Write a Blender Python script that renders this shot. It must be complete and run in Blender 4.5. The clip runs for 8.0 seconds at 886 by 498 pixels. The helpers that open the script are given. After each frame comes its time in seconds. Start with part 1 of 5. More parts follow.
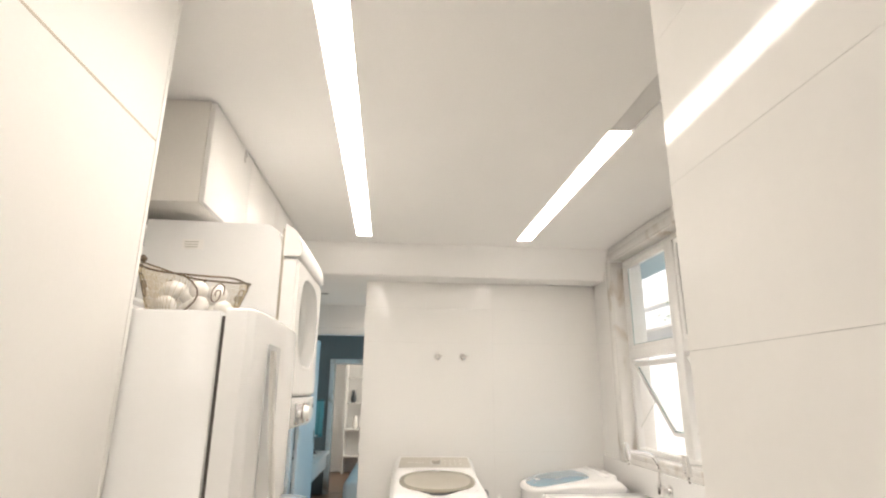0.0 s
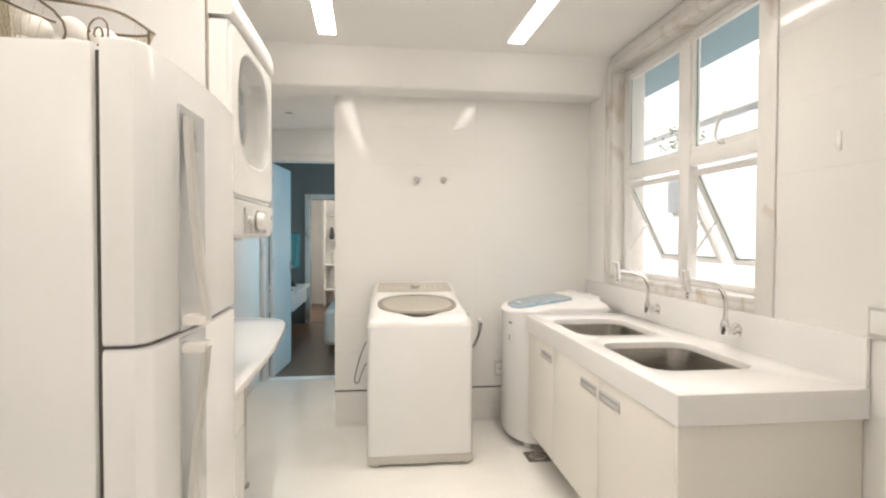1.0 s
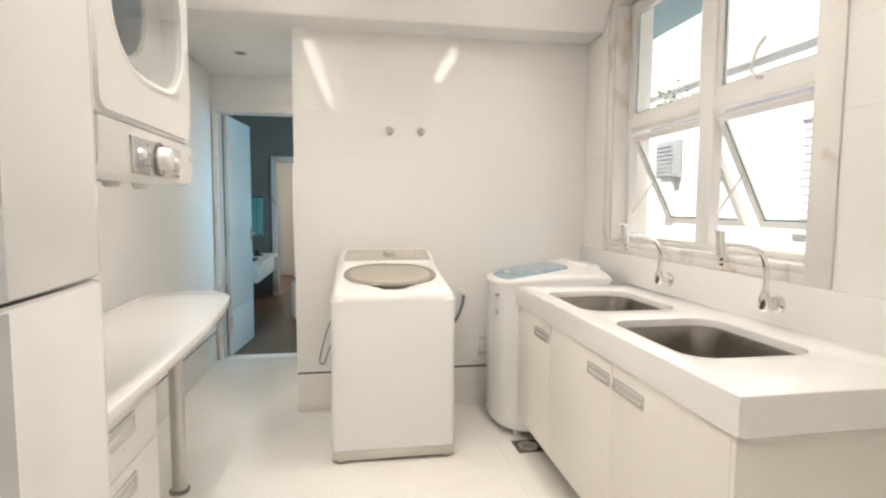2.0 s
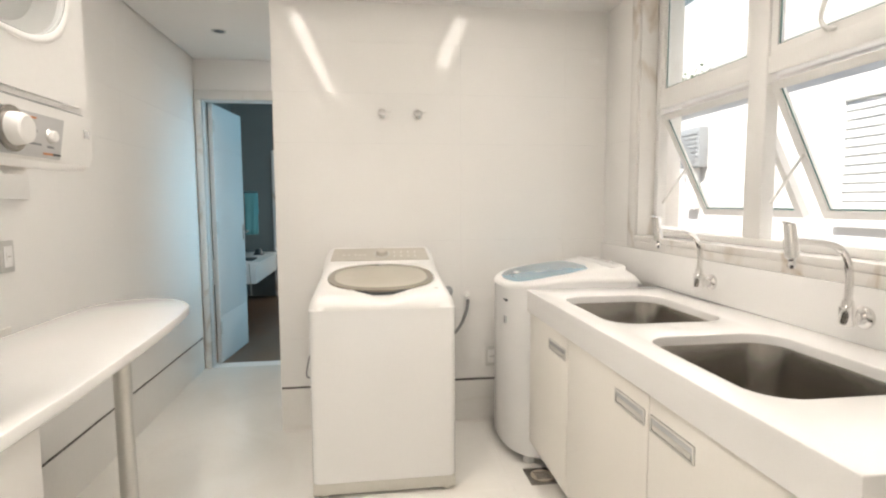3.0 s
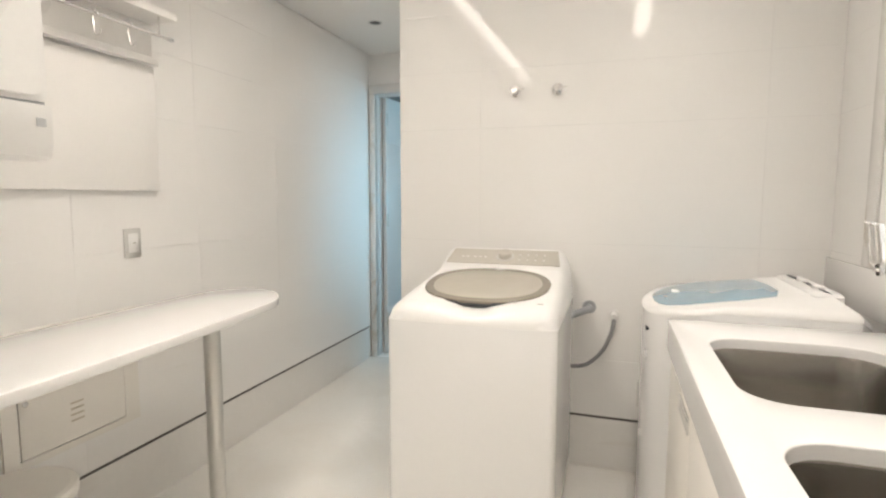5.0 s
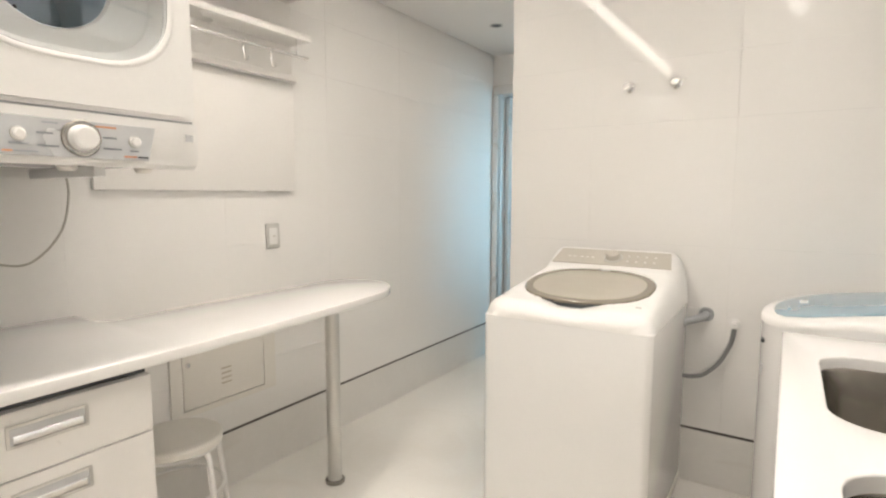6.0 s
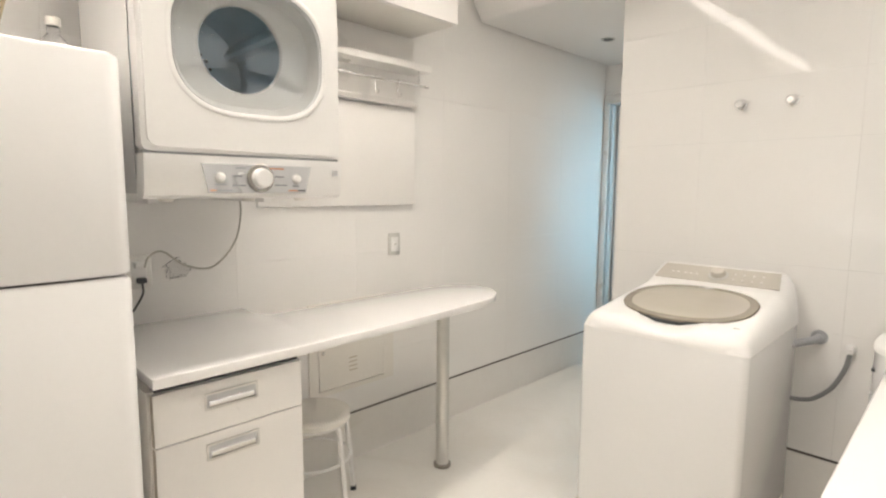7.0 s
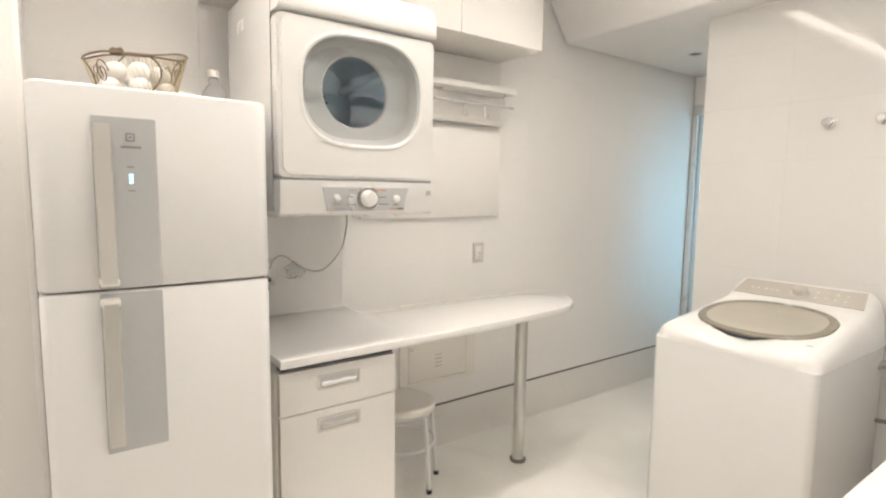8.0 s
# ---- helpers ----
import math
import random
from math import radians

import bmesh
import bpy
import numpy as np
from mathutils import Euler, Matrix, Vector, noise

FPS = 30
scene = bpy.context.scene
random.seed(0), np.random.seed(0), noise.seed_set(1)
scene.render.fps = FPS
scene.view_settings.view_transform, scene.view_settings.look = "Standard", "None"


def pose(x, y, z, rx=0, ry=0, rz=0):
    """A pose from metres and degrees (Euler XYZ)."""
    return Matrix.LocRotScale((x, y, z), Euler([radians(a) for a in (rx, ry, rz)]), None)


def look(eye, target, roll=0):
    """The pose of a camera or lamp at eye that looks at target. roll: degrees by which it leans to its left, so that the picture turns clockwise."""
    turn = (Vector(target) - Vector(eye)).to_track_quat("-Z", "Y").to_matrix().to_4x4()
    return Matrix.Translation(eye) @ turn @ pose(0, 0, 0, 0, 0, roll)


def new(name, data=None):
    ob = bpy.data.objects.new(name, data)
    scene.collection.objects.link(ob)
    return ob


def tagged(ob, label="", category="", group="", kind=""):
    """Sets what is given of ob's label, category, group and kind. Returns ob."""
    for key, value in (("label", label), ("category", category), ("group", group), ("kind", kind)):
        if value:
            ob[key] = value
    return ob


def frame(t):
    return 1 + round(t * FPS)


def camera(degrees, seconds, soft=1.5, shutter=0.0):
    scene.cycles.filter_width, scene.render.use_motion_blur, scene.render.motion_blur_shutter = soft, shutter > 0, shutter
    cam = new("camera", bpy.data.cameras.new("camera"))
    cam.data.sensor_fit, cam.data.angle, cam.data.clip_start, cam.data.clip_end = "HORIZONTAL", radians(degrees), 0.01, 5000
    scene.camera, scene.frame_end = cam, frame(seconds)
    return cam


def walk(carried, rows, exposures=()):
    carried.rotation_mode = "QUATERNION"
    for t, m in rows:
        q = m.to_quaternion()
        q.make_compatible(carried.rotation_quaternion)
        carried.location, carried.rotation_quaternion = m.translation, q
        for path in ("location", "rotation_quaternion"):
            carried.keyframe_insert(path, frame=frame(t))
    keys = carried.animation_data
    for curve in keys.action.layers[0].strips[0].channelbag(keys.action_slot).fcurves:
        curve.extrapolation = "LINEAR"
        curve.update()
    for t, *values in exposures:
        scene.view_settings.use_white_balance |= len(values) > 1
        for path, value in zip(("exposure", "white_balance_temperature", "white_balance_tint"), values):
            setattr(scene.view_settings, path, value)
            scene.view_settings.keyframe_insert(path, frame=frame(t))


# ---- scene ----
cam = camera(79.9, 8.0, soft=2.2)
PATH = [
    (0, (0.063, -0.254, 1.528), (0.213, 1.67, 2.054), 0.5),
    (0.5, (0.079, -0.05, 1.452), (0.264, 1.932, 1.643), -0.1),
    (1, (0.092, 0.159, 1.394), (0.332, 2.144, 1.347), 0.2),
    (1.5, (0.118, 0.411, 1.356), (0.443, 2.379, 1.212), 0.3),
    (3, (0.298, 1.032, 1.31), (0.564, 3.006, 1.137), -0.3),
    (3.5, (0.43, 1.212, 1.321), (0.521, 3.201, 1.128), -0.3),
    (4, (0.578, 1.363, 1.304), (0.45, 3.35, 1.116), -0.3),
    (5.5, (0.934, 1.518, 1.315), (0.075, 3.313, 1.111), 0.2),
    (6, (1.015, 1.505, 1.322), (-0.071, 3.171, 1.115), 0.1),
    (6.5, (1.084, 1.451, 1.355), (-0.181, 2.985, 1.146), 0.3),
    (7, (1.166, 1.346, 1.417), (-0.242, 2.749, 1.193), 0.4),
    (7.5, (1.271, 1.262, 1.45), (-0.265, 2.525, 1.23), 0.7),
    (8, (1.35, 1.199, 1.472), (-0.266, 2.359, 1.258), 0.8),
]
walk(cam, [(t, look(eye, target, roll)) for t, eye, target, roll in PATH])

# ---- light ----
scene.view_settings.exposure = 0.95
sky = bpy.data.worlds.new("sky")
scene.world = sky
sky.use_nodes = True
nt = sky.node_tree
tex = nt.nodes.new("ShaderNodeTexSky")
tex.sky_type, tex.sun_disc = "NISHITA", False
tex.sun_elevation, tex.sun_rotation = radians(52), radians(118)
tex.dust_density, tex.ozone_density = 7.0, 0.5
nt.links.new(tex.outputs[0], nt.nodes["Background"].inputs[0])
nt.nodes["Background"].inputs[1].default_value = 0.15


def sun(direction, strength):
    d = bpy.data.lights.new("sun", "SUN")
    d.energy, d.angle, d.color = strength, radians(0.5), (1, 0.95, 0.88)
    o = new("sun", d)
    o.rotation_euler = Vector(direction).to_track_quat("-Z", "Y").to_euler()


def area(name, eye, target, sx, sy, watts, color, spread=180):
    d = bpy.data.lights.new(name, "AREA")
    d.shape, d.size, d.size_y, d.energy, d.color = "RECTANGLE", sx, sy, watts, color
    d.spread = radians(spread)
    o = new(name, d)
    o.matrix_world = look(eye, target)


sun((0.62, 0.33, -0.9), 4.4)
# unseen fill added behind the camera for faces turned that way
area("unseen_fill", (-0.7, -1.5, 2.62), (-0.7, -1.5, 0), 0.5, 1.8, 4.5, (1.0, 0.92, 0.82))
area("unseen_fill", (0.9, -1.5, 2.62), (0.9, -1.5, 0), 0.5, 1.8, 4.5, (1.0, 0.92, 0.82))
area("strip_lamp", (-0.19, 1.965, 2.648), (-0.19, 1.965, 0), 0.10, 3.08, 7.5, (1.0, 0.918, 0.83), 120)
area("strip_lamp", (0.984, 2.66, 2.648), (0.984, 2.66, 0), 0.10, 1.70, 4.1, (1.0, 0.918, 0.83), 120)
# further fill added from behind, set in the end wall's unseen opening
area("rear_opening_fill", (0, -3.34, 1.5), (0, 0, 1.4), 1.36, 1.36, 5, (1.0, 0.92, 0.82))
area("corridor_daylight", (0.57, 5.0, 1.25), (-1.04, 5.05, 1.15), 0.45, 1.5, 0.95, (0.36, 0.74, 1.0), 48)
# warm fill added to lift the corridor, no fitting there
area("corridor_fill", (0.15, 4.75, 2.385), (0.15, 4.75, 0), 0.4, 0.6, 3, (1.0, 0.90, 0.79))
area("far_room_daylight", (0.6, 10.2, 1.6), (-0.8, 10.2, 1.2), 1.0, 1.2, 18, (1.0, 0.93, 0.82))
area("bedroom_daylight", (1.9, 6.6, 1.6), (-0.9, 5.9, 0.9), 1.0, 1.2, 20, (0.30, 0.68, 0.92))

# ---- materials ----


def surface(name, color, rough=0.4, metal=0.0, vary=0.06, grain=30.0, bump=0.02, blotch=2.0, coat=0.0, piece=0.0):
    """A procedural surface: two scales of colour variation, roughness variation and a fine relief."""
    m = bpy.data.materials.new(name)
    m.use_nodes = True
    t, b = m.node_tree, m.node_tree.nodes["Principled BSDF"]
    geo = t.nodes.new("ShaderNodeNewGeometry")
    n1, n2 = t.nodes.new("ShaderNodeTexNoise"), t.nodes.new("ShaderNodeTexNoise")
    n1.inputs["Scale"].default_value, n1.inputs["Detail"].default_value = blotch, 5
    n2.inputs["Scale"].default_value, n2.inputs["Detail"].default_value = grain, 3
    for n in (n1, n2):
        t.links.new(geo.outputs["Position"], n.inputs["Vector"])
    mix = t.nodes.new("ShaderNodeMath")
    mix.operation = "MULTIPLY_ADD"
    t.links.new(n1.outputs["Fac"], mix.inputs[0])
    mix.inputs[1].default_value = 0.65
    half = t.nodes.new("ShaderNodeMath")
    half.operation = "MULTIPLY"
    half.inputs[1].default_value = 0.35
    t.links.new(n2.outputs["Fac"], half.inputs[0])
    t.links.new(half.outputs[0], mix.inputs[2])
    fac = mix.outputs[0]
    if piece:
        info = t.nodes.new("ShaderNodeObjectInfo")
        add = t.nodes.new("ShaderNodeMath")
        add.operation = "MULTIPLY_ADD"
        t.links.new(info.outputs["Random"], add.inputs[0])
        add.inputs[1].default_value = piece
        t.links.new(fac, add.inputs[2])
        fac = add.outputs[0]
    ramp = t.nodes.new("ShaderNodeValToRGB")
    e = ramp.color_ramp.elements
    e[0].position, e[1].position = 0.25, 0.75
    e[0].color = (*[c * (1 - vary) for c in color], 1)
    e[1].color = (*[min(1, c * (1 + vary)) for c in color], 1)
    t.links.new(fac, ramp.inputs[0])
    t.links.new(ramp.outputs[0], b.inputs["Base Color"])
    r = t.nodes.new("ShaderNodeMapRange")
    r.inputs[3].default_value, r.inputs[4].default_value = rough * 0.8, min(1, rough * 1.25)
    t.links.new(n1.outputs["Fac"], r.inputs[0])
    t.links.new(r.outputs[0], b.inputs["Roughness"])
    b.inputs["Metallic"].default_value = metal
    b.inputs["Coat Weight"].default_value = coat
    b.inputs["Coat Roughness"].default_value = 0.08
    if bump:
        bp = t.nodes.new("ShaderNodeBump")
        bp.inputs["Strength"].default_value, bp.inputs["Distance"].default_value = bump, 0.01
        t.links.new(n2.outputs["Fac"], bp.inputs["Height"])
        t.links.new(bp.outputs[0], b.inputs["Normal"])
    return m


def marble(name, base, vein, scale, stretch=(1, 1, 1), lo=0.5, hi=0.62, rough=0.2):
    m = surface(name, base, rough, 0, 0.04, 40, 0.01, 3)
    t, b = m.node_tree, m.node_tree.nodes["Principled BSDF"]
    geo = t.nodes.new("ShaderNodeNewGeometry")
    mp = t.nodes.new("ShaderNodeMapping")
    mp.inputs["Scale"].default_value = stretch
    mp.inputs["Rotation"].default_value = (0.5, 0.3, 0.2)
    t.links.new(geo.outputs["Position"], mp.inputs[0])
    n = t.nodes.new("ShaderNodeTexNoise")
    n.inputs["Scale"].default_value, n.inputs["Detail"].default_value = scale, 7
    n.inputs["Distortion"].default_value = 1.2
    t.links.new(mp.outputs[0], n.inputs["Vector"])
    ramp = t.nodes.new("ShaderNodeValToRGB")
    ramp.color_ramp.elements[0].position, ramp.color_ramp.elements[1].position = lo, hi
    t.links.new(n.outputs["Fac"], ramp.inputs[0])
    mix = t.nodes.new("ShaderNodeMix")
    mix.data_type = "RGBA"
    old = b.inputs["Base Color"].links[0].from_socket
    t.links.new(ramp.outputs[0], mix.inputs["Factor"])
    t.links.new(old, mix.inputs["A"])
    mix.inputs["B"].default_value = (*vein, 1)
    t.links.new(mix.outputs["Result"], b.inputs["Base Color"])
    return m


def clear(name, color, rough=0.0, ior=1.45):
    m = bpy.data.materials.new(name)
    m.use_nodes = True
    b = m.node_tree.nodes["Principled BSDF"]
    b.inputs["Base Color"].default_value = (*color, 1)
    b.inputs["Roughness"].default_value, b.inputs["IOR"].default_value = rough, ior
    b.inputs["Transmission Weight"].default_value = 1
    return m


def glow(name, color, strength):
    m = bpy.data.materials.new(name)
    m.use_nodes = True
    b = m.node_tree.nodes["Principled BSDF"]
    b.inputs["Base Color"].default_value = (*color, 1)
    b.inputs["Emission Color"].default_value = (*color, 1)
    b.inputs["Emission Strength"].default_value = strength
    return m


M_TILE = surface("glazed_wall_tile", (0.84, 0.825, 0.80), 0.055, 0, 0.02, 60, 0.006, 1.5, 0.0, 0.06)
M_TILE.node_tree.nodes["Principled BSDF"].inputs["Specular IOR Level"].default_value = 0.36
M_TILESATIN = surface("satin_wall_tile", (0.84, 0.825, 0.80), 0.32, 0, 0.02, 60, 0.01, 1.5, 0.0, 0.06)
M_GROUT = surface("grout", (0.82, 0.80, 0.77), 0.5, 0, 0.05, 90, 0.1, 4)
M_DARKGAP = surface("shadow_gap", (0.10, 0.09, 0.08), 0.8, 0, 0.1, 60, 0.05)
M_PANEL = surface("matt_white_panel", (0.84, 0.82, 0.79), 0.5, 0, 0.02, 90, 0.015, 1.5)
M_PAINT = surface("ceiling_paint", (0.86, 0.845, 0.825), 0.75, 0, 0.03, 120, 0.03, 1.2)
M_FLOOR = marble("polished_floor_tile", (0.86, 0.84, 0.795), (0.82, 0.79, 0.735), 1.6, (1, 1, 1), 0.52, 0.68, 0.10)
M_MARBLE = marble("white_marble", (0.78, 0.76, 0.73), (0.58, 0.51, 0.43), 5.5, (1, 1, 0.6), 0.55, 0.70, 0.22)
M_PLINTH = marble("pale_marble", (0.82, 0.80, 0.765), (0.70, 0.66, 0.60), 1.5, (1, 0.35, 3), 0.55, 0.75, 0.15)
M_LACQUER = surface("white_lacquer", (0.85, 0.83, 0.80), 0.28, 0, 0.025, 80, 0.01, 1.6)
M_LAMINATE = surface("cream_laminate", (0.82, 0.79, 0.735), 0.38, 0, 0.03, 90, 0.015, 1.4)
M_EDGE = surface("laminate_edge", (0.55, 0.49, 0.40), 0.55, 0, 0.08, 70, 0.03)
M_ENAMEL = surface("white_enamel", (0.875, 0.87, 0.86), 0.16, 0, 0.02, 70, 0.008, 2, 0.4)
M_PLASTIC = surface("white_plastic", (0.85, 0.84, 0.82), 0.32, 0, 0.03, 100, 0.012, 3)
M_QUARTZ = surface("white_quartz", (0.86, 0.85, 0.835), 0.10, 0, 0.025, 160, 0.006, 3, 0.3)
M_STEEL = surface("brushed_steel", (0.36, 0.34, 0.31), 0.24, 1.0, 0.14, 55, 0.03, 5)
M_CHROME = surface("chrome", (0.80, 0.79, 0.78), 0.18, 1.0, 0.05, 40, 0.005, 4)
M_ALU = surface("satin_aluminium", (0.66, 0.65, 0.62), 0.38, 0.75, 0.06, 90, 0.01, 4)
M_SILVER = surface("silver_panel", (0.55, 0.55, 0.55), 0.26, 0.35, 0.05, 60, 0.01, 3)
M_GREYPAN = surface("pale_grey_panel", (0.58, 0.59, 0.60), 0.16, 0.2, 0.04, 60, 0.01, 3, 0.4)
M_WFRAME = surface("white_window_paint", (0.80, 0.79, 0.77), 0.35, 0, 0.03, 80, 0.02, 3)
M_BEIGE = surface("beige_silver", (0.58, 0.55, 0.49), 0.3, 0.3, 0.04, 60, 0.01, 3)
M_TAUPE = surface("taupe_lid_rim", (0.23, 0.20, 0.155), 0.2, 0, 0.06, 60, 0.01, 4, 0.4)
M_LIDGLASS = surface("taupe_lid_glass", (0.42, 0.385, 0.315), 0.06, 0, 0.08, 12, 0.0, 4, 0.6)
M_BLUELID = surface("blue_grey_lid", (0.21, 0.37, 0.48), 0.10, 0, 0.12, 10, 0.0, 5, 0.6)
M_HANDLE = surface("satin_handle", (0.60, 0.585, 0.55), 0.4, 0.2, 0.03, 60, 0.01)
M_DARK = surface("dark_plastic", (0.035, 0.04, 0.045), 0.4, 0, 0.2, 60, 0.02)
M_RUBBER = surface("grey_hose", (0.22, 0.22, 0.22), 0.5, 0, 0.1, 200, 0.08)
M_PIPE = surface("grey_pipe", (0.38, 0.39, 0.40), 0.35, 0, 0.1, 60, 0.02)
M_WIRE = surface("bronze_wire", (0.16, 0.12, 0.08), 0.45, 0.6, 0.2, 90, 0.05)
M_MESH = surface("gold_mesh", (0.50, 0.42, 0.28), 0.5, 0.5, 0.2, 90, 0.05)
M_EGG = surface("white_shell", (0.80, 0.77, 0.72), 0.45, 0, 0.05, 120, 0.03)
M_CABLE = surface("grey_cable", (0.45, 0.43, 0.38), 0.5, 0, 0.1, 90, 0.02)
M_PRINT = surface("grey_print", (0.22, 0.23, 0.24), 0.4, 0, 0.1, 90, 0.0)
M_ORANGE = surface("orange_print", (0.6, 0.25, 0.12), 0.4, 0, 0.1, 90, 0.0)
M_LINER = surface("beige_door_liner", (0.57, 0.56, 0.53), 0.35, 0, 0.05, 60, 0.01)
# blue of the reflected daylight is put into the drum's base colour
M_DRUM = surface("drum_painted_sheen", (0.56, 0.73, 0.82), 0.35, 0.0, 0.08, 20, 0.0)
M_DRYGREY = surface("grey_door_liner", (0.42, 0.41, 0.39), 0.35, 0, 0.05, 60, 0.01)
M_BASE = surface("beige_base_plastic", (0.60, 0.58, 0.52), 0.45, 0, 0.05, 80, 0.02)
M_DOOR = surface("white_door_paint", (0.72, 0.72, 0.71), 0.4, 0, 0.04, 60, 0.02, 2)
M_WOOD = surface("brown_wood_floor", (0.16, 0.10, 0.065), 0.35, 0, 0.3, 25, 0.03, 6)
# darkened base colour carries the bedroom's dimness
M_BEDWALL = surface("darkened_taupe_paint", (0.20, 0.20, 0.19), 0.8, 0, 0.06, 60, 0.03)
M_FABRIC = surface("white_sheet", (0.75, 0.73, 0.70), 0.85, 0, 0.06, 80, 0.1, 5)
M_TOWEL = surface("teal_towel", (0.10, 0.30, 0.33), 0.9, 0, 0.12, 120, 0.2, 6)
M_OUTWALL = surface("white_exterior_render", (0.78, 0.76, 0.73), 0.85, 0, 0.06, 60, 0.15, 1.5)
# bluish shade under the eave is held in this base colour
M_OUTGREY = surface("soffit_painted_shade", (0.24, 0.37, 0.44), 0.8, 0, 0.06, 40, 0.05)
M_OUTPALE = surface("pale_grey_render", (0.70, 0.70, 0.69), 0.85, 0, 0.06, 60, 0.15, 1.5)
M_PAVE = surface("pale_paving", (0.62, 0.60, 0.57), 0.8, 0, 0.12, 30, 0.1)
M_LEAF = surface("leaf", (0.06, 0.10, 0.04), 0.5, 0, 0.4, 8, 0.0, 6)
M_BARK = surface("bark", (0.12, 0.09, 0.07), 0.9, 0, 0.3, 30, 0.3)
M_BAG = clear("clear_plastic_bag", (0.95, 0.95, 0.95), 0.25, 1.2)
M_PANE = clear("window_glass", (0.97, 0.99, 0.985))
M_GREENEDGE = surface("green_glass_edge", (0.03, 0.16, 0.15), 0.15, 0, 0.1, 30, 0.0)
M_DRYGLASS = clear("smoked_dryer_glass", (0.89, 0.91, 0.92), 0.0, 1.55)
M_STRIP = glow("lamp_diffuser", (1.0, 0.918, 0.83), 7.0)
M_STRIPOFF = surface("unlit_diffuser", (0.60, 0.59, 0.57), 0.4, 0, 0.04, 40, 0.01)
M_LED = glow("blue_display", (0.35, 0.85, 1.0), 1.6)

# ---- building helpers ----
ORIGIN = {}


def thing(name, loc, label, category, group="", kind=""):
    ob = new(name)
    ob.location = loc
    ob.empty_display_size = 0.1
    ORIGIN[ob.name] = Vector(loc)
    return tagged(ob, label, category, group, kind)


def part(name, bm, material, parent=None, label="", smooth=True):
    """Links a bmesh, in world coordinates, as one mesh object under a thing or a part."""
    base = ORIGIN[parent.name] if parent else Vector((0, 0, 0))
    bmesh.ops.translate(bm, verts=bm.verts, vec=-base)
    bmesh.ops.recalc_face_normals(bm, faces=bm.faces)
    me = bpy.data.meshes.new(name)
    bm.to_mesh(me)
    bm.free()
    for m in material if isinstance(material, (list, tuple)) else (material,):
        me.materials.append(m)
    if smooth:
        me.shade_smooth()
        me.set_sharp_from_angle(angle=radians(35))
        for f in me.polygons:
            if f.loop_total > 8:
                f.use_smooth = False
    ob = new(name, me)
    ob.parent = parent
    ORIGIN[ob.name] = base.copy()
    return tagged(ob, label)


def cube(bm, x0, x1, y0, y1, z0, z1, bevel=0.0, seg=2):
    r = bmesh.ops.create_cube(bm, size=1)
    vs = r["verts"]
    for v in vs:
        v.co = Vector((x0 + (v.co.x + 0.5) * (x1 - x0), y0 + (v.co.y + 0.5) * (y1 - y0), z0 + (v.co.z + 0.5) * (z1 - z0)))
    if bevel:
        es = list({e for v in vs for e in v.link_edges})
        bmesh.ops.bevel(bm, geom=es, offset=bevel, segments=seg, affect="EDGES", profile=0.5)


def block(name, b, material, parent=None, label="", bevel=0.003, seg=2):
    bm = bmesh.new()
    cube(bm, *b, bevel=bevel, seg=seg)
    return part(name, bm, material, parent, label)


def loft(bm, rings, cap0=True, cap1=True):
    vs = [[bm.verts.new(p) for p in r] for r in rings]
    n = len(rings[0])
    for a, b in zip(vs, vs[1:]):
        for i in range(n):
            bm.faces.new((a[i], a[(i + 1) % n], b[(i + 1) % n], b[i]))
    if cap0:
        bm.faces.new(vs[0][::-1])
    if cap1:
        bm.faces.new(vs[-1])
    return vs


def tube(bm, pts, r, n=10, cap=True):
    """Sweeps a circle along points; r may be a list."""
    pts = [Vector(p) for p in pts]
    rs = r if isinstance(r, (list, tuple)) else [r] * len(pts)
    up, rings = None, []
    for i, p in enumerate(pts):
        d = (pts[min(i + 1, len(pts) - 1)] - pts[max(i - 1, 0)]).normalized()
        if up is None:
            up = d.orthogonal().normalized()
        up = (up - d * up.dot(d)).normalized()
        side = d.cross(up)
        rings.append([p + rs[i] * (math.cos(2 * math.pi * k / n) * up + math.sin(2 * math.pi * k / n) * side) for k in range(n)])
    loft(bm, rings, cap, cap)


def smoothed(pts, n=8):
    """A Catmull-Rom curve through points."""
    p = [Vector(q) for q in pts]
    p = [p[0] * 2 - p[1]] + p + [p[-1] * 2 - p[-2]]
    out = []
    for i in range(1, len(p) - 2):
        for k in range(n):
            s = k / n
            out.append(0.5 * ((2 * p[i]) + (p[i + 1] - p[i - 1]) * s + (2 * p[i - 1] - 5 * p[i] + 4 * p[i + 1] - p[i + 2]) * s * s
                              + (3 * p[i] - p[i - 1] - 3 * p[i + 1] + p[i + 2]) * s ** 3))
    return out + [p[-2]]


def pipe(name, pts, r, material, parent=None, label="", curve=True, n=10):
    bm = bmesh.new()
    tube(bm, smoothed(pts) if curve else pts, r, n)
    return part(name, bm, material, parent, label)


def disc(name, a, b, profile, material, parent=None, label="", n=24):
    """A turned shape along the line a-b; profile: (share of the way, radius)."""
    a, b = Vector(a), Vector(b)
    bm = bmesh.new()
    d = (b - a).normalized()
    u = d.orthogonal().normalized()
    w = d.cross(u)
    rings = [[a + (b - a) * s + r * (math.cos(2 * math.pi * k / n) * u + math.sin(2 * math.pi * k / n) * w) for k in range(n)] for s, r in profile]
    loft(bm, rings)
    return part(name, bm, material, parent, label)


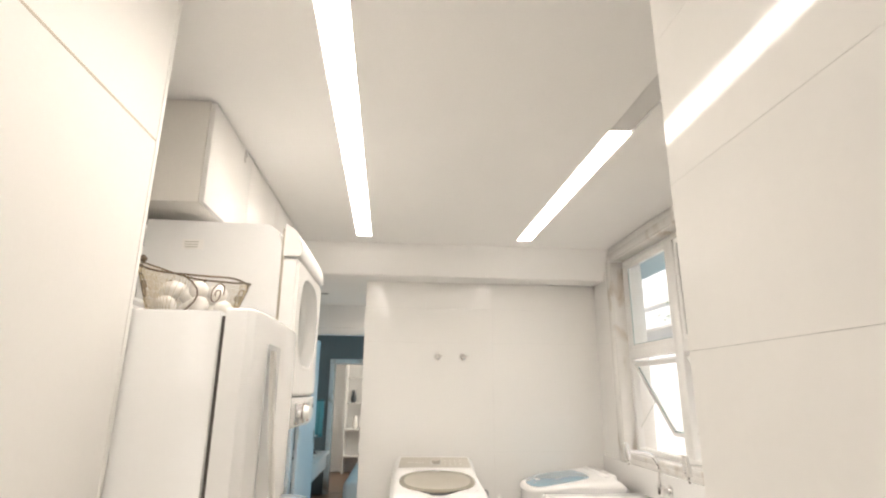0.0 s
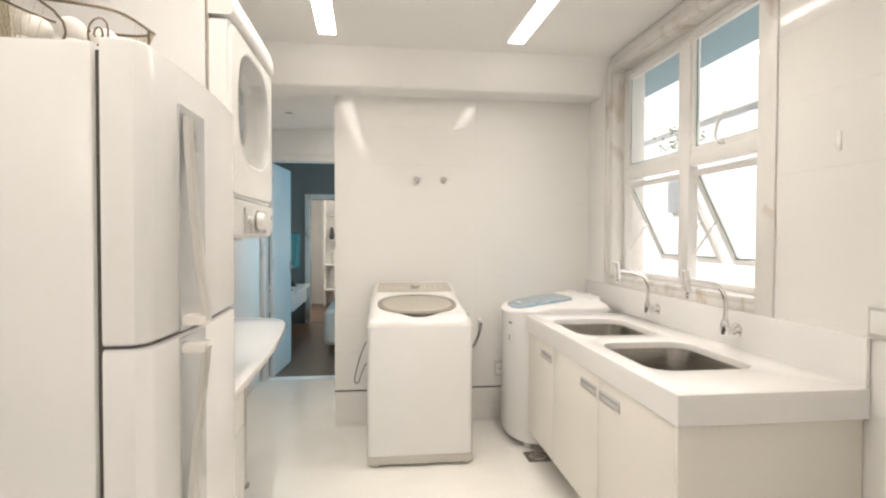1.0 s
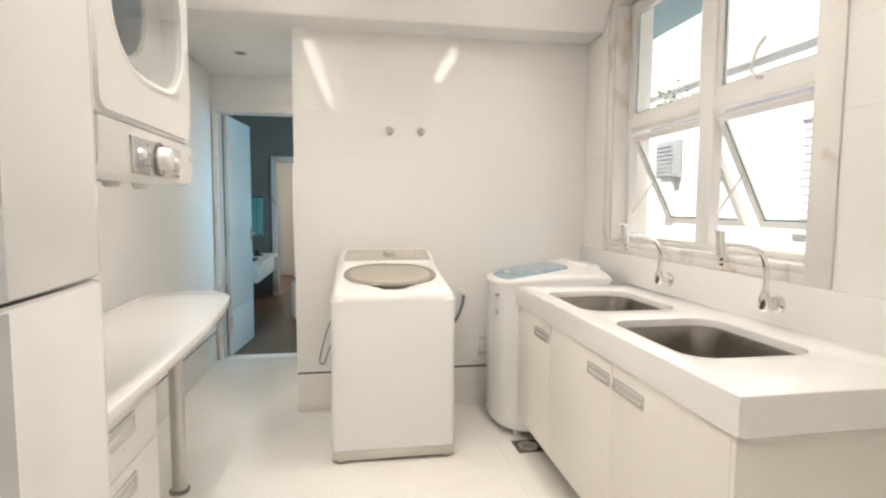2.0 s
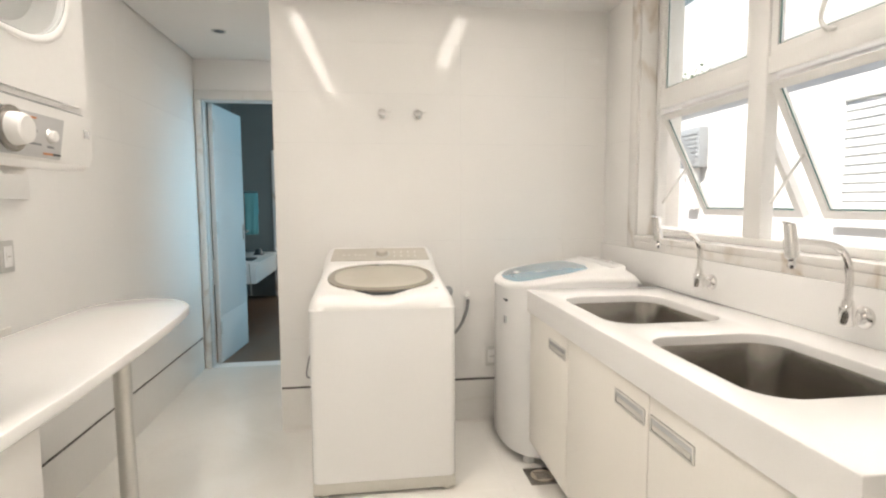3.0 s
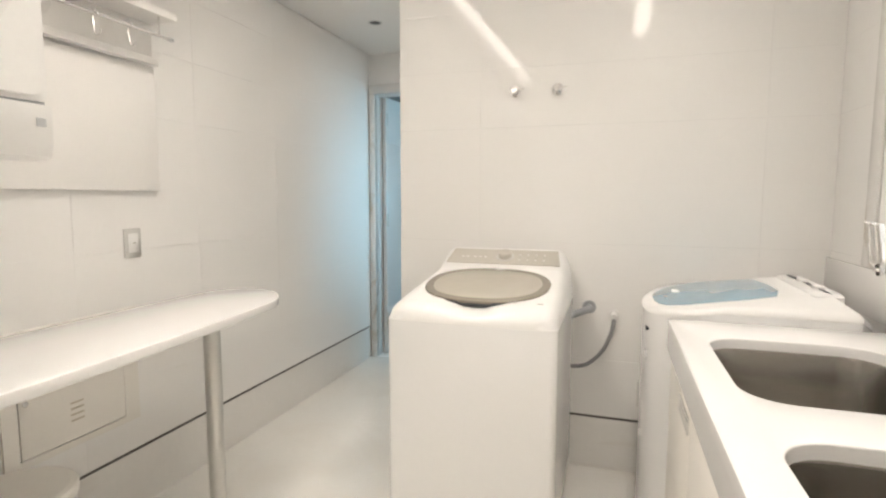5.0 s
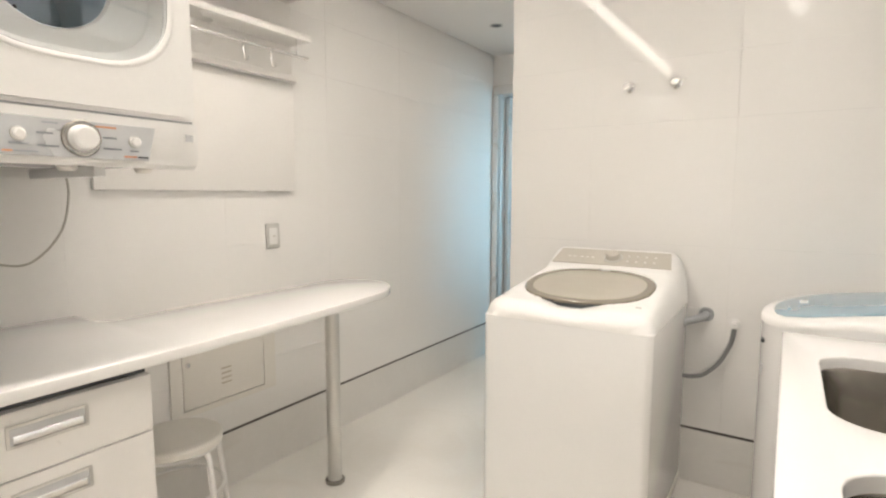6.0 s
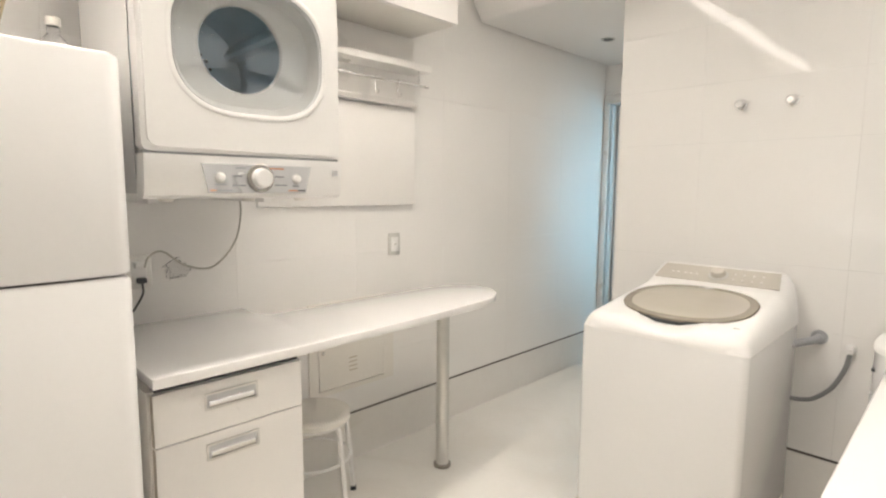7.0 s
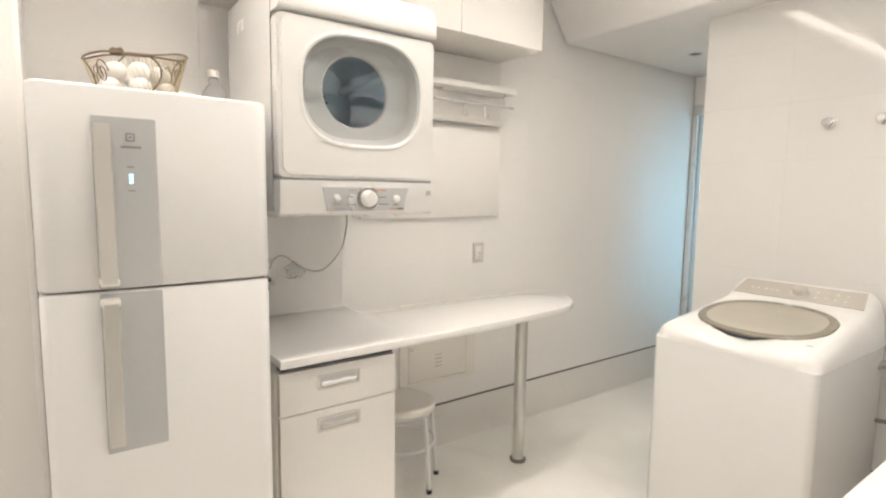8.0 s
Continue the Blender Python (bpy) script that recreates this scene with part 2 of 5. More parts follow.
def rr(x0, x1, y0, y1, r, n=6):
    """A rounded rectangle's outline, counter-clockwise."""
    out = []
    for cx, cy, a in ((x1 - r, y0 + r, -90), (x1 - r, y1 - r, 0), (x0 + r, y1 - r, 90), (x0 + r, y0 + r, 180)):
        for k in range(n + 1):
            t = radians(a + 90 * k / n)
            out.append((cx + r * math.cos(t), cy + r * math.sin(t)))
    return out


def plate(bm, outer, holes, put, depth):
    """A slab with holes: outlines in a plane, put(u, v, d) gives the place at depth d."""
    edges = []
    for loop in [outer] + holes:
        vs = [bm.verts.new(put(u, v, 0)) for u, v in loop]
        edges += [bm.edges.new((vs[i], vs[(i + 1) % len(vs)])) for i in range(len(vs))]
    r = bmesh.ops.triangle_fill(bm, use_beauty=True, use_dissolve=False, edges=edges)
    faces = [f for f in r["geom"] if isinstance(f, bmesh.types.BMFace)]
    ex = bmesh.ops.extrude_face_region(bm, geom=faces)
    shift = Vector(put(0, 0, depth)) - Vector(put(0, 0, 0))
    bmesh.ops.translate(bm, verts=[v for v in ex["geom"] if isinstance(v, bmesh.types.BMVert)], vec=shift)


def setting(ob, label, category=""):
    return tagged(ob, label, category, "", "structure")

# ---- structure ----
LEFT, RIGHT, FRONT, POST, CEIL, SOFFIT, BACK, END = -1.04, 1.695, 4.08, -0.229, 2.64, 2.418, 1.12, 5.4
HALL_L, HALL_R, BACK_R = -0.612, 0.512, 0.55
WIN_Y0, WIN_Y1, WIN_Z0, WIN_Z1 = 2.24, 3.69, 1.13, 2.545
SKIN = 0.004


def wall(name, b, material, label):
    return setting(block(name, b, material, None, "", 0.0), label, "wall")


wall_left = wall("wall_left", (LEFT - 0.15, LEFT - SKIN, BACK - 0.12, END + 0.1, 0, 2.8), M_GROUT, "white glazed tile wall with a dark shadow gap above the skirting")
wall_partition = wall("wall_partition", (POST + SKIN, RIGHT + 0.15, FRONT + SKIN, FRONT + 0.14, 0, 2.8), M_GROUT, "white glazed tile wall behind the washing machine")
bm = bmesh.new()
plate(bm, [(BACK_R - 0.12, 0), (FRONT, 0), (FRONT, 2.8), (BACK_R - 0.12, 2.8)],
      [[(WIN_Y0, WIN_Z0), (WIN_Y1, WIN_Z0), (WIN_Y1, WIN_Z1), (WIN_Y0, WIN_Z1)]], lambda u, v, d: (RIGHT + SKIN + d, u, v), 0.15)
wall_right = setting(part("wall_right", bm, M_GROUT), "white tiled wall with the window over the sinks", "wall")
wall_back_left = wall("wall_back_left", (LEFT, HALL_L - SKIN, BACK - 0.12, BACK, 0, 2.8), M_PAINT, "white wall beside the fridge")
wall_back_right = wall("wall_back_right", (HALL_R + SKIN, RIGHT, BACK_R - 0.12, BACK_R, 0, 2.8), M_PAINT, "white wall at the end of the sink counter")
wall_hall_left = wall("wall_hall_left", (HALL_L - 0.12, HALL_L - SKIN, 0.0, BACK - 0.12, 0, 2.8), M_GROUT, "tall matt white panels beside the entrance")
wall_hall_right = wall("wall_hall_right", (HALL_R + SKIN, HALL_R + 0.12, -0.25, BACK_R - 0.12, 0, 2.8), M_GROUT, "white glossy tiles beside the entrance")
# an unseen, assumed kitchen behind, added to close the place and carry fill light
wall("wall_kitchen_left", (-1.95, -1.8, -3.3, 0.0, 0, 2.8), M_PAINT, "plain white kitchen wall")
wall("wall_kitchen_right", (1.9, 2.05, -3.3, -0.25, 0, 2.8), M_PAINT, "plain white kitchen wall")
bm = bmesh.new()
plate(bm, [(-1.95, 0), (2.05, 0), (2.05, 2.8), (-1.95, 2.8)], [[(-0.7, 0.8), (0.7, 0.8), (0.7, 2.2), (-0.7, 2.2)]], lambda u, v, d: (u, -3.3 - d, v), 0.15)
setting(part("wall_kitchen_end", bm, M_PAINT), "plain white unseen wall with an opening added for fill light", "wall")
wall("wall_kitchen_front_left", (-1.95, HALL_L - 0.12, 0.0, 0.12, 0, 2.8), M_PAINT, "plain white kitchen wall")
wall("wall_kitchen_front_right", (HALL_R + 0.12, 2.05, -0.25, -0.13, 0, 2.8), M_PAINT, "plain white kitchen wall")
setting(block("ceiling_kitchen", (-1.95, 2.05, -3.45, -0.3, CEIL, 2.8), M_PAINT, None, "", 0), "flat white kitchen ceiling", "ceiling")
setting(block("floor_kitchen", (-1.95, 2.05, -3.45, -0.3, -0.12, -0.002), M_FLOOR, None, "", 0), "pale polished kitchen floor", "floor")

# corridor behind the partition, with its own window at the side
wall("wall_corridor_side", (0.6, 0.72, FRONT + 0.14, END + 0.1, 0, 2.8), M_PAINT, "white corridor wall")
bm = bmesh.new()
plate(bm, [(LEFT - 0.15, 0), (0.72, 0), (0.72, 2.8), (LEFT - 0.15, 2.8)], [[(-0.985, 0.001), (-0.28, 0.001), (-0.28, 2.112), (-0.985, 2.112)]],
      lambda u, v, d: (u, END + d, v), 0.12)
setting(part("wall_end", bm, M_PAINT), "white wall with the bedroom doorway", "wall")

# ceilings
bm = bmesh.new()
LW_, LY1 = 0.053, 3.52
LIGHTS = [(-0.154, -0.226, 0.40, 0.41), (1.012, 0.966, 1.15, 1.80)]  # x at the near and far end, near end, start of the lit part
plate(bm, [(LEFT, -0.3), (RIGHT - 0.012, -0.3), (RIGHT - 0.012, 3.69), (LEFT, 3.69)],
      [[(a - LW_, y), (a + LW_, y), (b + LW_, LY1), (b - LW_, LY1)] for a, b, y, _ in LIGHTS], lambda u, v, d: (u, v, CEIL + d), 0.05)
setting(part("ceiling", bm, M_PAINT), "flat white plaster ceiling with two light slots", "ceiling")
setting(block("ceiling_slab", (LEFT - 0.15, RIGHT + 0.3, -0.3, END + 0.2, 2.8, 2.95), M_PAINT, None, "", 0), "roof slab above the ceiling", "ceiling")
bm = bmesh.new()
prof = [(3.85, SOFFIT), (3.69, CEIL), (3.69, 2.74), (END, 2.74), (END, SOFFIT)]
loft(bm, [[(x, y, z) for y, z in prof] for x in (LEFT + 0.012, RIGHT - 0.004)])
bmesh.ops.bevel(bm, geom=[e for e in bm.edges if abs(e.verts[0].co.y - 3.85) < 1e-4 and abs(e.verts[1].co.y - 3.85) < 1e-4], offset=0.015, segments=4, affect="EDGES", profile=0.5)
setting(part("soffit", bm, M_PAINT), "lowered white plaster ceiling with a sloping front", "ceiling")


def strip_light(a, b, y0, lit0):
    t = thing("ceiling_light", (0.5 * (a + b), 0.5 * (y0 + LY1), CEIL), "long recessed strip light glowing warm white in the ceiling", "ceiling light", "strip lights in the ceiling")

    def run(name, p, q, z0, z1, m, label, w):
        bm = bmesh.new()
        at = [(a + (b - a) * (y - y0) / (LY1 - y0), y) for y in (p, q)]
        loft(bm, [[(x - w, y, z0), (x + w, y, z0), (x + w, y, z1), (x - w, y, z1)] for x, y in at])
        part(name, bm, m, t, label)

    run("diffuser", lit0, LY1 - 0.002, CEIL + 0.012, CEIL + 0.02, M_STRIP, "glowing diffuser", LW_ - 0.002)
    if lit0 - y0 > 0.05:
        run("unlit_end", y0 + 0.002, lit0 - 0.002, CEIL + 0.012, CEIL + 0.02, M_STRIPOFF, "grey unlit end of the diffuser", LW_ - 0.002)
    run("housing", y0, LY1, CEIL + 0.03, CEIL + 0.048, M_ALU, "", LW_)


for row in LIGHTS:
    strip_light(*row)

spot = thing("spot_light", (-0.655, 4.70, SOFFIT), "small round recessed spot in the corridor ceiling, switched off", "ceiling light")
bm = bmesh.new()
loft(bm, [[(-0.655 + r * math.cos(a * math.pi / 12), 4.70 + r * math.sin(a * math.pi / 12), z) for a in range(24)]
          for r, z in ((0.046, SOFFIT), (0.046, SOFFIT - 0.004), (0.036, SOFFIT - 0.005), (0.034, SOFFIT - 0.001))])
part("rim", bm, M_ALU, spot)
disc("reflector", (-0.655, 4.70, SOFFIT - 0.0012), (-0.655, 4.70, SOFFIT - 0.003), [(0, 0.033), (1, 0.02)], M_DARK, spot)

# floor
floor = setting(block("floor", (LEFT - 0.15, RIGHT + 0.15, -0.3, END + 0.06, -0.12, -SKIN), M_GROUT, None, "", 0), "pale polished porcelain floor with fine joints", "floor")
setting(block("floor_bedroom", (-2.6, 2.2, END + 0.06, 11.6, -0.12, -0.004), M_WOOD, None, "", 0), "dark brown wooden bedroom floor", "floor")

# doorway of the bedroom
door_frame = setting(thing("door_frame", (-0.985, END, 0), "veined white marble casing of the bedroom doorway", "door frame"), "")
block("jamb", (-1.032, -0.985, END - 0.022, END + 0.02, 0, 2.112), M_MARBLE, door_frame)
block("lining", (-1.03, -0.982, END + 0.021, END + 0.085, 0, 2.11), M_DOOR, door_frame, "white painted door lining")
block("jamb", (-0.28, -0.232, END - 0.022, END + 0.13, 0, 2.112), M_MARBLE, door_frame)
block("head", (-1.032, -0.232, END - 0.022, END + 0.13, 2.114, 2.185), M_MARBLE, door_frame)

# open door leaf, swung into the bedroom
HX, HY = -0.974, END + 0.095
AX = Vector((0.095, 0.99, 0)).normalized()
AN = Vector((AX.y, -AX.x, 0))
door = thing("door", (HX, HY, 0), "white painted bedroom door with two grooves, standing open", "door")
tagged(door, kind="structure")


def leaf_block(name, u0, u1, d0, d1, z0, z1, material, parent, bevel=0.002):
    bm = bmesh.new()
    cube(bm, u0, u1, d0, d1, z0, z1, bevel=bevel)
    for v in bm.verts:
        v.co = Vector((HX, HY, v.co.z)) + AX * v.co.x + AN * v.co.y
    return part(name, bm, material, parent)


for z0, z1 in ((0.008, 0.392), (0.398, 1.742), (1.748, 2.105)):
    leaf_block("panel", 0, 0.66, 0.003, 0.038, z0, z1, M_DOOR, door)
leaf_block("core", 0.001, 0.659, 0.006, 0.035, 0.01, 2.104, M_DOOR, door, 0)
for z in (0.25, 1.07, 1.88):
    leaf_block("hinge", -0.012, 0.03, 0.036, 0.043, z, z + 0.1, M_ALU, door)
leaf_block("lock_plate", 0.60, 0.63, 0.038, 0.042, 0.98, 1.12, M_CHROME, door)
pipe("door_handle", [tuple(Vector((HX, HY, 1.06)) + AX * a + AN * b) for a, b in ((0.615, 0.04), (0.615, 0.08), (0.60, 0.085), (0.51, 0.085))], 0.008, M_CHROME, door)

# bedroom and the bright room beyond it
wall("wall_bedroom_left", (-1.75, -1.6, END + 0.12, 8.8, 0, 2.7), M_BEDWALL, "taupe bedroom wall, its colour darkened to look dim")
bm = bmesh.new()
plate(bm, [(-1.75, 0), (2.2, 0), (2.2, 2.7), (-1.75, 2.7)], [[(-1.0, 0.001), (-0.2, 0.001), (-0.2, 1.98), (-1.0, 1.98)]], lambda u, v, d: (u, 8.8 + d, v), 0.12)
setting(part("wall_bedroom_far", bm, M_BEDWALL), "taupe wall with a bright doorway, its colour darkened to look dim", "wall")
wall("wall_bedroom_right", (2.05, 2.2, END + 0.12, 8.8, 0, 2.7), M_BEDWALL, "taupe bedroom wall, its colour darkened to look dim")
setting(block("ceiling_bedroom", (-1.75, 2.2, END + 0.12, 11.4, 2.7, 2.8), M_PAINT, None, "", 0), "plain bedroom ceiling", "ceiling")
wall("wall_far_room_end", (-1.75, 2.2, 11.2, 11.3, 0, 2.7), M_PAINT, "bright cream wall of the room beyond")
wall("wall_far_room_left", (-1.75, -1.6, 8.92, 11.2, 0, 2.7), M_PAINT, "cream wall of the room beyond")
wall("wall_far_room_right", (1.5, 1.6, 8.92, 11.2, 0, 2.7), M_PAINT, "cream wall of the room beyond")
inner = setting(thing("door_frame", (-1.0, 8.8, 0), "pale frame of the bright doorway across the bedroom", "door frame"), "")
block("jamb", (-1.08, -1.0, 8.77, 8.8, 0, 1.98), M_MARBLE, inner)
block("head", (-1.08, -0.12, 8.77, 8.8, 1.982, 2.06), M_MARBLE, inner)

# window with its marble surround
win = setting(thing("window_1", (1.8, 2.95, WIN_Z0), "white four-light window with its lower sashes pushed open", "window"), "")
FX0, FX1 = 1.785, 1.835
block("window_sill", (1.686, FX0 + 0.01, WIN_Y0, WIN_Y1, WIN_Z0 - 0.025, WIN_Z0 + 0.004), M_MARBLE, win, "white marble sill")
for b in ((1.687, RIGHT, WIN_Y0 - 0.105, WIN_Y0, 1.067, 2.60), (1.687, RIGHT, WIN_Y1, WIN_Y1 + 0.08, 1.067, 2.60),
          (1.687, RIGHT, WIN_Y0, WIN_Y1, 1.067, WIN_Z0 - 0.026), (1.687, RIGHT, WIN_Y0, WIN_Y1, WIN_Z1, 2.60)):
    block("surround_slab", b, M_MARBLE, win, "veined white marble slab", 0.002)
for b in ((RIGHT, FX0, WIN_Y1 - 0.012, WIN_Y1 + 0.002, WIN_Z0 + 0.005, WIN_Z1), (RIGHT, FX0, WIN_Y0 - 0.002, WIN_Y0 + 0.012, WIN_Z0 + 0.005, WIN_Z1),
          (RIGHT, FX0, WIN_Y0 + 0.013, WIN_Y1 - 0.013, WIN_Z1 - 0.012, WIN_Z1 + 0.002)):
    block("reveal_slab", b, M_MARBLE, win, "marble reveal", 0.001)
Y0, Y1, Z0, Z1 = WIN_Y0 + 0.012, WIN_Y1 - 0.012, WIN_Z0 + 0.005, WIN_Z1 - 0.012
MU0, MU1, RA0, RA1 = 2.888, 2.984, 1.785, 1.852
for nm, b in (("frame_stile", (FX0, FX1, Y0, Y0 + 0.035, Z0, Z1)), ("frame_stile", (FX0, FX1, Y1 - 0.035, Y1, Z0, Z1)),
              ("frame_rail", (FX0, FX1, Y0 + 0.035, Y1 - 0.035, Z0, Z0 + 0.03)), ("frame_rail", (FX0, FX1, Y0 + 0.035, Y1 - 0.035, Z1 - 0.035, Z1)),
              ("mullion", (FX0 - 0.006, FX1, MU0, MU1, Z0 + 0.03, Z1 - 0.035)),
              ("transom", (FX0 - 0.003, FX1, Y0 + 0.035, MU0, RA0, RA1)), ("transom", (FX0 - 0.003, FX1, MU1, Y1 - 0.035, RA0, RA1))):
    block(nm, b, M_WFRAME, win, "", 0.004)


def pane(name, b, parent):
    o = block(name, b, M_PANE, parent, "clear glass pane", 0)
    o.visible_shadow = False
    return o


def sash(y0, y1, z0, z1, angle, handle):
    """A sash hung at its top, pushed out at the bottom by angle."""
    hx, s = FX0 + 0.02, 0.032
    turn = Matrix.Translation((hx, 0, z1)) @ Matrix.Rotation(radians(-angle), 4, "Y") @ Matrix.Translation((-hx, 0, -z1))
    bm = bmesh.new()
    plate(bm, [(y0, z0), (y1, z0), (y1, z1), (y0, z1)], [[(y0 + s, z0 + s), (y1 - s, z0 + s), (y1 - s, z1 - s), (y0 + s, z1 - s)]], lambda u, v, d: (hx - 0.014 + d, u, v), 0.03)
    bm.transform(turn)
    f = part("sash", bm, M_WFRAME, win, "white sash pushed open at the bottom" if angle else "closed white sash")
    bm = bmesh.new()
    cube(bm, hx - 0.003, hx + 0.003, y0 + s - 0.004, y1 - s + 0.004, z0 + s - 0.004, z1 - s + 0.004)
    bm.transform(turn)
    g = part("pane", bm, M_PANE, f, "clear glass pane", smooth=False)
    g.visible_shadow = False
    w = 0.005
    for q in ((y0 + s, y0 + s + w, z0 + s, z1 - s), (y1 - s - w, y1 - s, z0 + s, z1 - s), (y0 + s + w, y1 - s - w, z0 + s, z0 + s + w)):
        bm = bmesh.new()
        cube(bm, hx - 0.0055, hx - 0.0035, *q)
        bm.transform(turn)
        part("glazing_seal", bm, M_GREENEDGE, f, "dark green glass edge")
    if angle:
        for y in (y0 + 0.02, y1 - 0.02):
            a = turn @ Vector((hx, y, z0 + 0.28))
            pipe("stay", [(hx, y, z0 + 0.12), tuple(a)], 0.006, M_ALU, f, "", False, 8)
    ym = 0.5 * (y0 + y1)
    pts = [turn @ Vector((hx - 0.016 - q, ym + 0.02 + a, z0 + b)) for q, a, b in ((0, 0, 0.012), (0.03, 0.0, 0.012), (0.035, 0.02, 0.05), (0.03, 0.0, 0.12), (0.025, -0.04, 0.16))]
    bm = bmesh.new()
    tube(bm, smoothed(pts, 5), 0.008, 8)
    if handle:
        part("catch", bm, M_WFRAME, f, "curved white window catch")
    else:
        bm.free()


for y0, y1 in ((Y0 + 0.036, MU0 - 0.001), (MU1 + 0.001, Y1 - 0.036)):
    sash(y0, y1, RA1 + 0.001, Z1 - 0.036, 0, y0 < 2.8)
    sash(y0, y1, Z0 + 0.05, RA0 - 0.024, 27, False)

# outside the window
setting(block("ground", (-40, 60, -40, 60, -0.5, -0.3), M_PAVE, None, "", 0), "pale paved yard outside", "ground")
nb = thing("neighbouring_house", (5.2, 4, -0.3), "bright white house across the yard with louvred shutters", "house")
block("wall", (5.0, 5.4, -2, 14, -0.3, 2.75), M_OUTWALL, nb)
block("cornice", (4.85, 5.5, -2, 14, 2.75, 2.83), M_OUTWALL, nb)
# upright stand-in for a pale roof underside, which would block the sun
block("roof_stand_in", (7.05, 7.3, -6, 22, -0.3, 9.5), M_OUTPALE, nb, "taller pale wall set back, standing in for a roof's underside")
block("beam", (6.97, 7.05, -6, 22, 3.90, 4.06), M_OUTWALL, nb)
sh = thing("shutter", (4.95, 5.4, 1.05), "white louvred shutter on the house opposite", "shutter")
for b in ((4.94, 4.99, 4.92, 5.0, 1.05, 2.37), (4.94, 4.99, 5.77, 5.85, 1.05, 2.37), (4.94, 4.99, 5.0, 5.77, 1.05, 1.13), (4.94, 4.99, 5.0, 5.77, 2.29, 2.37)):
    block("frame", b, M_WFRAME, sh)
for i in range(13):
    z = 1.14 + i * 0.088
    bm = bmesh.new()
    loft(bm, [[(4.962, y, z), (4.968, y, z - 0.008), (4.99, y, z + 0.082), (4.98, y, z + 0.09)] for y in (5.0, 5.77)])
    part("slat", bm, M_WFRAME, sh)
eave = thing("window_awning", (2.3, 3, 2.66), "concrete eave above the window, its shade painted blue-grey", "eave")
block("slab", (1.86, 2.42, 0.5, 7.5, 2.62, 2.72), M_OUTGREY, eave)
block("fin", (1.86, 1.97, 3.74, 3.86, -0.3, 2.62), M_OUTWALL, eave)
vent = thing("wall_grille", (4.97, 8.22, 1.8), "grey louvred vent box on the white wall opposite", "vent")
block("casing", (4.86, 4.99, 7.98, 8.46, 1.80, 2.36), M_PIPE, vent)
for i in range(8):
    block("slat", (4.835, 4.86, 8.01, 8.43, 1.83 + i * 0.063, 1.862 + i * 0.063), M_GREYPAN, vent, "", 0)
block("duct", (4.90, 4.99, 8.12, 8.34, 1.2, 1.795), M_OUTWALL, vent)


def tree(x, y, h, seed):
    t = thing("tree", (x, y, -0.3), "leafy tree behind the white wall outside", "tree")
    rnd = random.Random(seed)
    bm = bmesh.new()
    tube(bm, [(x, y, -0.3), (x + 0.05, y, h * 0.5), (x, y + 0.1, h)], [0.12, 0.09, 0.04], 8)
    limbs = []
    for i in range(9):
        a, z = rnd.uniform(0, 6.28), rnd.uniform(h * 0.55, h)
        e = (x + 0.4 * math.cos(a), y + 0.6 * math.sin(a), z + 0.35)
        tube(bm, [(x, y, z - 0.3), ((x + e[0]) / 2, (y + e[1]) / 2, z + 0.1), e], [0.04, 0.025, 0.01], 5)
        limbs.append(e)
    part("trunk", bm, M_BARK, t)
    bm = bmesh.new()
    for e in limbs:
        for k in range(170):
            p = Vector(e) + Vector((rnd.gauss(0, 0.12), rnd.gauss(0, 0.24), rnd.gauss(0, 0.18)))
            d = Vector((rnd.uniform(-1, 1), rnd.uniform(-1, 1), rnd.uniform(-1, 0.4))).normalized()
            s = d.orthogonal().normalized()
            l, w = rnd.uniform(0.07, 0.13), 0.03
            bm.faces.new([bm.verts.new(p), bm.verts.new(p + d * l * 0.5 + s * w), bm.verts.new(p + d * l), bm.verts.new(p + d * l * 0.5 - s * w)])
    part("crown", bm, M_LEAF, t, smooth=False)


tree(6.2, 10.25, 3.1, 3)

# ---- fridge corner ----


def ring_yz(x, pts):
    return [(x, y, z) for y, z in pts]


